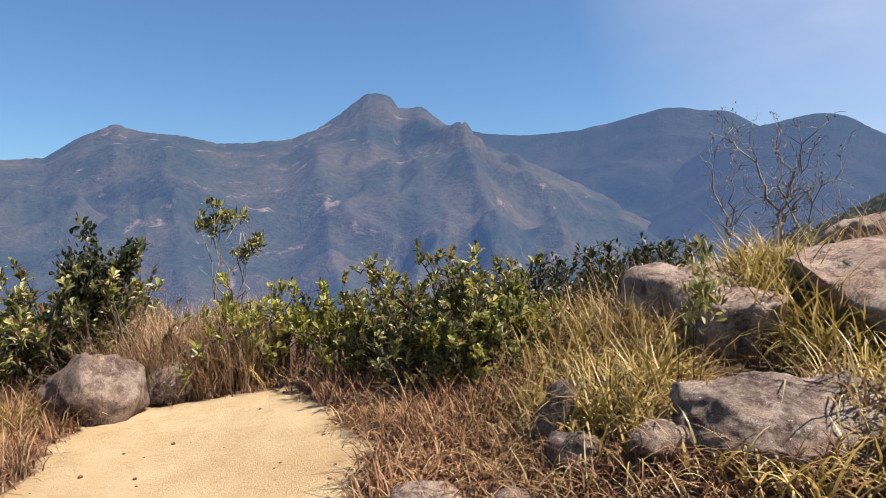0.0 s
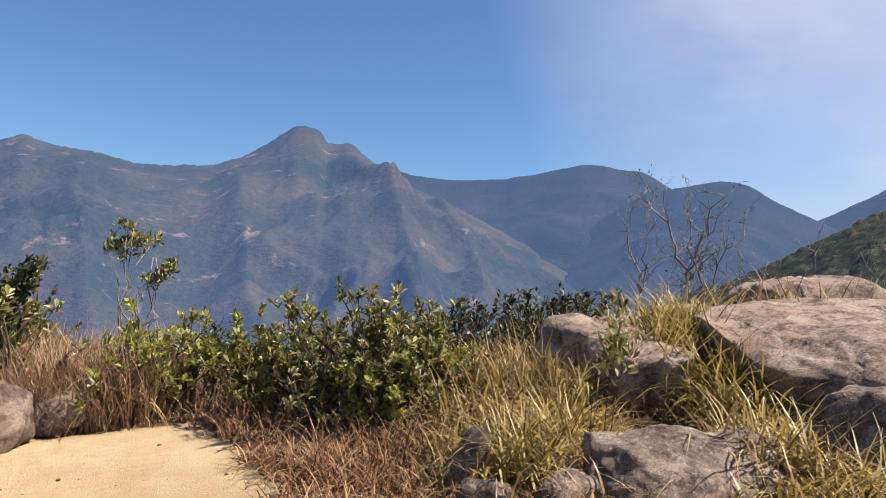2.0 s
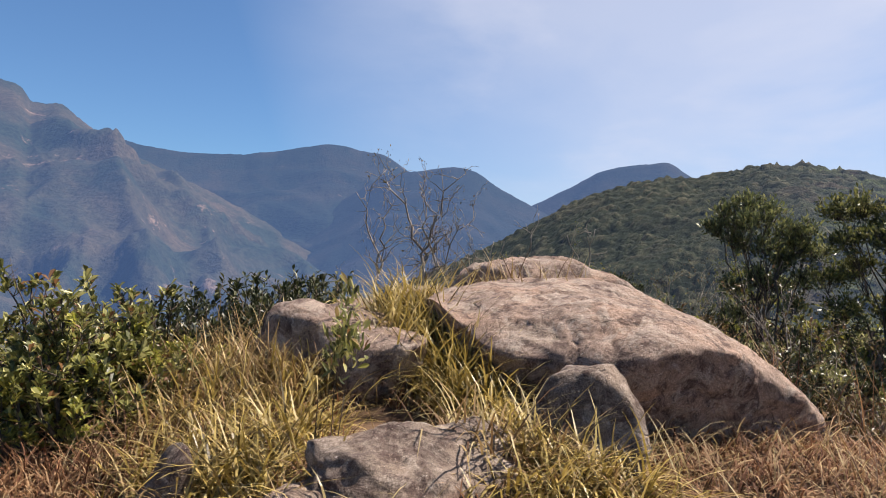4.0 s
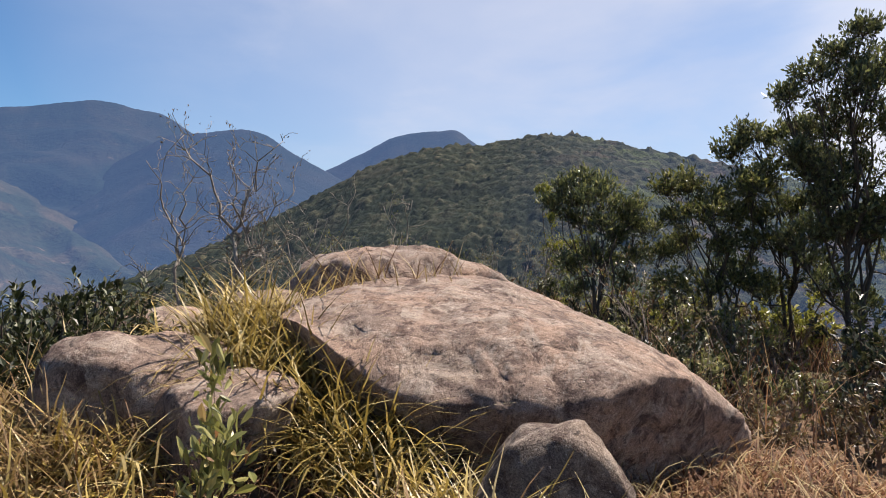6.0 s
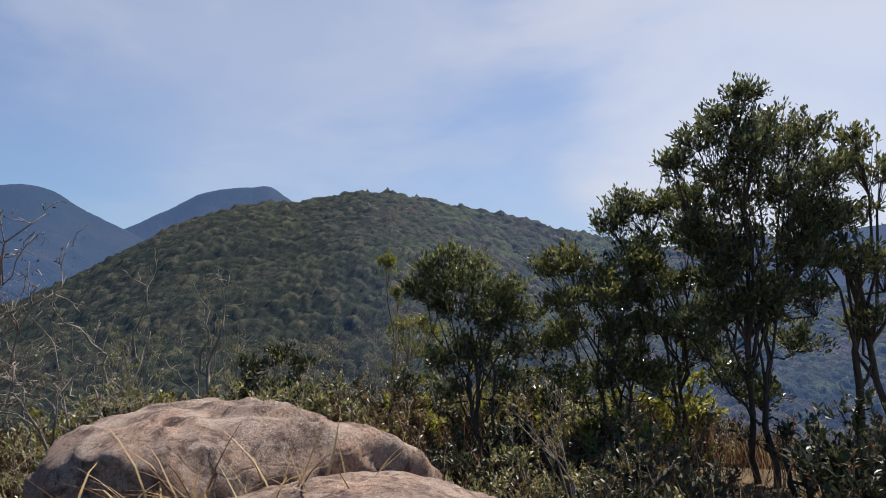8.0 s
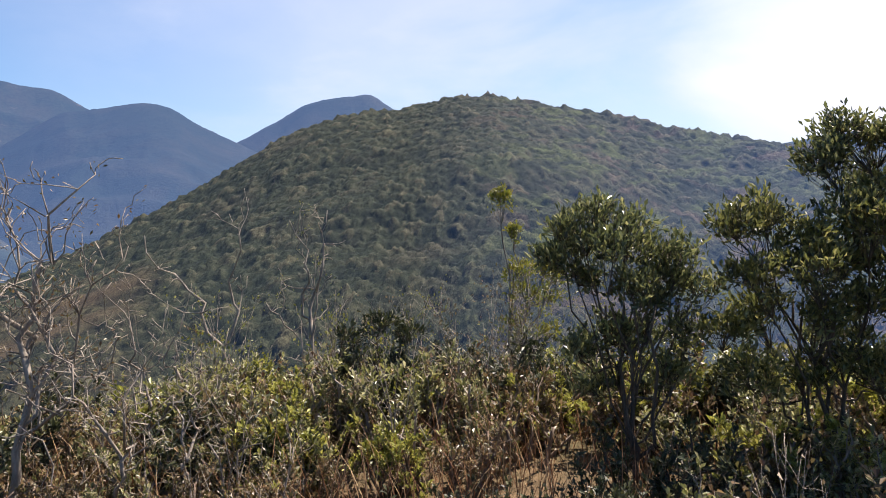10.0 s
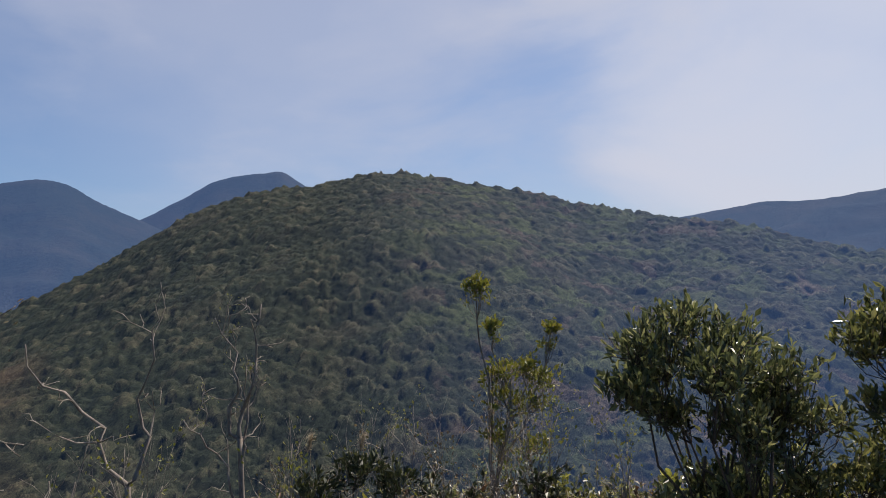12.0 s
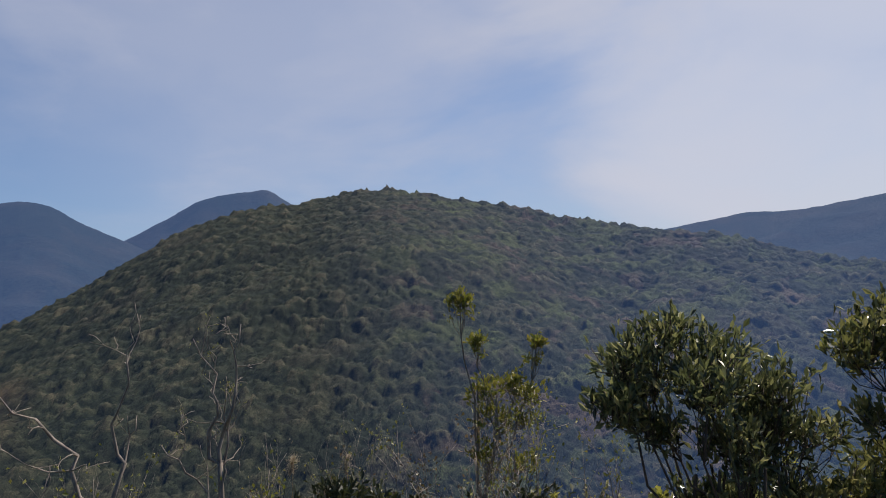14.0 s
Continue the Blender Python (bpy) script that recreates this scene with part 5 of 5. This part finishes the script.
tagged(new("fringe_grass", me), "knee-high russet dry grass in front of the shrubs", "grass", kind="stuff")
straw = scatter(5000, (0.2, 5.0, 2.2, 7.8), 75, lambda x, y: dry_keep(x, y))
me = mesh_of("straw_grass", *blades(rng, straw, 0.40, 0.0046, 0.6, 2.0, 5), M_GRASS_STRAW)
tagged(new("straw_grass", me), "straw-coloured arching dry grass among the boulders", "grass", kind="stuff")
slope = scatter(6000, (5.0, 17.0, 3.0, 19.0), 79, lambda x, y: 0.3 + 0.7 * smoothstep(-0.1, 0.4, noise.noise(Vector((x * 0.5, y * 0.5, 33)))))
me = mesh_of("slope_grass", *blades(rng, slope, 0.95, 0.005, 0.35, 0.8, 4), M_GRASS_RED)
tagged(new("slope_grass", me), "tall russet dry grass between shrubs on the slope", "grass", kind="stuff")


def plume(x, y, z_top, seed):
    """A tall reed with a fluffy bent head."""
    rng = np.random.default_rng(seed)
    ob = thing("reed_plume", "tall reed with a fluffy pale seed head", "reed", "reeds on the slope")
    z0 = ground_z(x, y)
    V, F = [], []
    h = z_top - z0
    pts = [Vector((0.10 * (k / 6) ** 2 * h, 0.03 * k / 6 * h, h * k / 6)) for k in range(7)]
    tube(V, F, pts, 0.008, 0.003, 5)
    part("stalk", mesh_of("stalk", V, F, M_GRASS_STRAW, True), ob)
    roots = np.array([tuple(pts[-1] + Vector((-0.14 * s, -0.02 * s, -0.10 * s * s - 0.12 * s))) for s in rng.uniform(-0.3, 1, 420)])
    BV, BF = blades(rng, roots, 0.13, 0.0022, 1.0, 0.9, 3)
    part("seed_head", mesh_of("seed_head", BV, BF, M_PLUME), ob, "fluffy pale seed head")
    ob.location = (x, y, z0)
    return ob


plume(13.6, 14.8, 0.75, 501)
plume(14.6, 14.4, 0.55, 502)
plume(9.2, 10.6, 0.95, 503)


def build_pebbles():
    """Grit and small stones strewn over the bare soil."""
    rng = np.random.default_rng(91)
    v, f = ball_shape(1)
    chunks = []
    while len(chunks) < 80:
        x, y = rng.uniform(-3.2, 4.6), rng.uniform(1.6, 6.4)
        if bare_at(x, y) < 0.15 and rng.random() < 0.8:
            continue
        s = 0.006 + 0.02 * rng.random() ** 3
        shape = v * (1 + rng.normal(0, 0.15, (len(v), 1))) * np.array([s, s * rng.uniform(0.7, 1.1), s * 0.6])
        chunks.append((shape + np.array([x, y, ground_z(x, y) + s * 0.2]), f))
    return tagged(new("pebble_scatter", mesh_of("pebble_scatter", *joined(chunks), M_ROCK_BROWN)), "small brown stones strewn over bare sandy soil", "pebbles", kind="stuff")


build_pebbles()
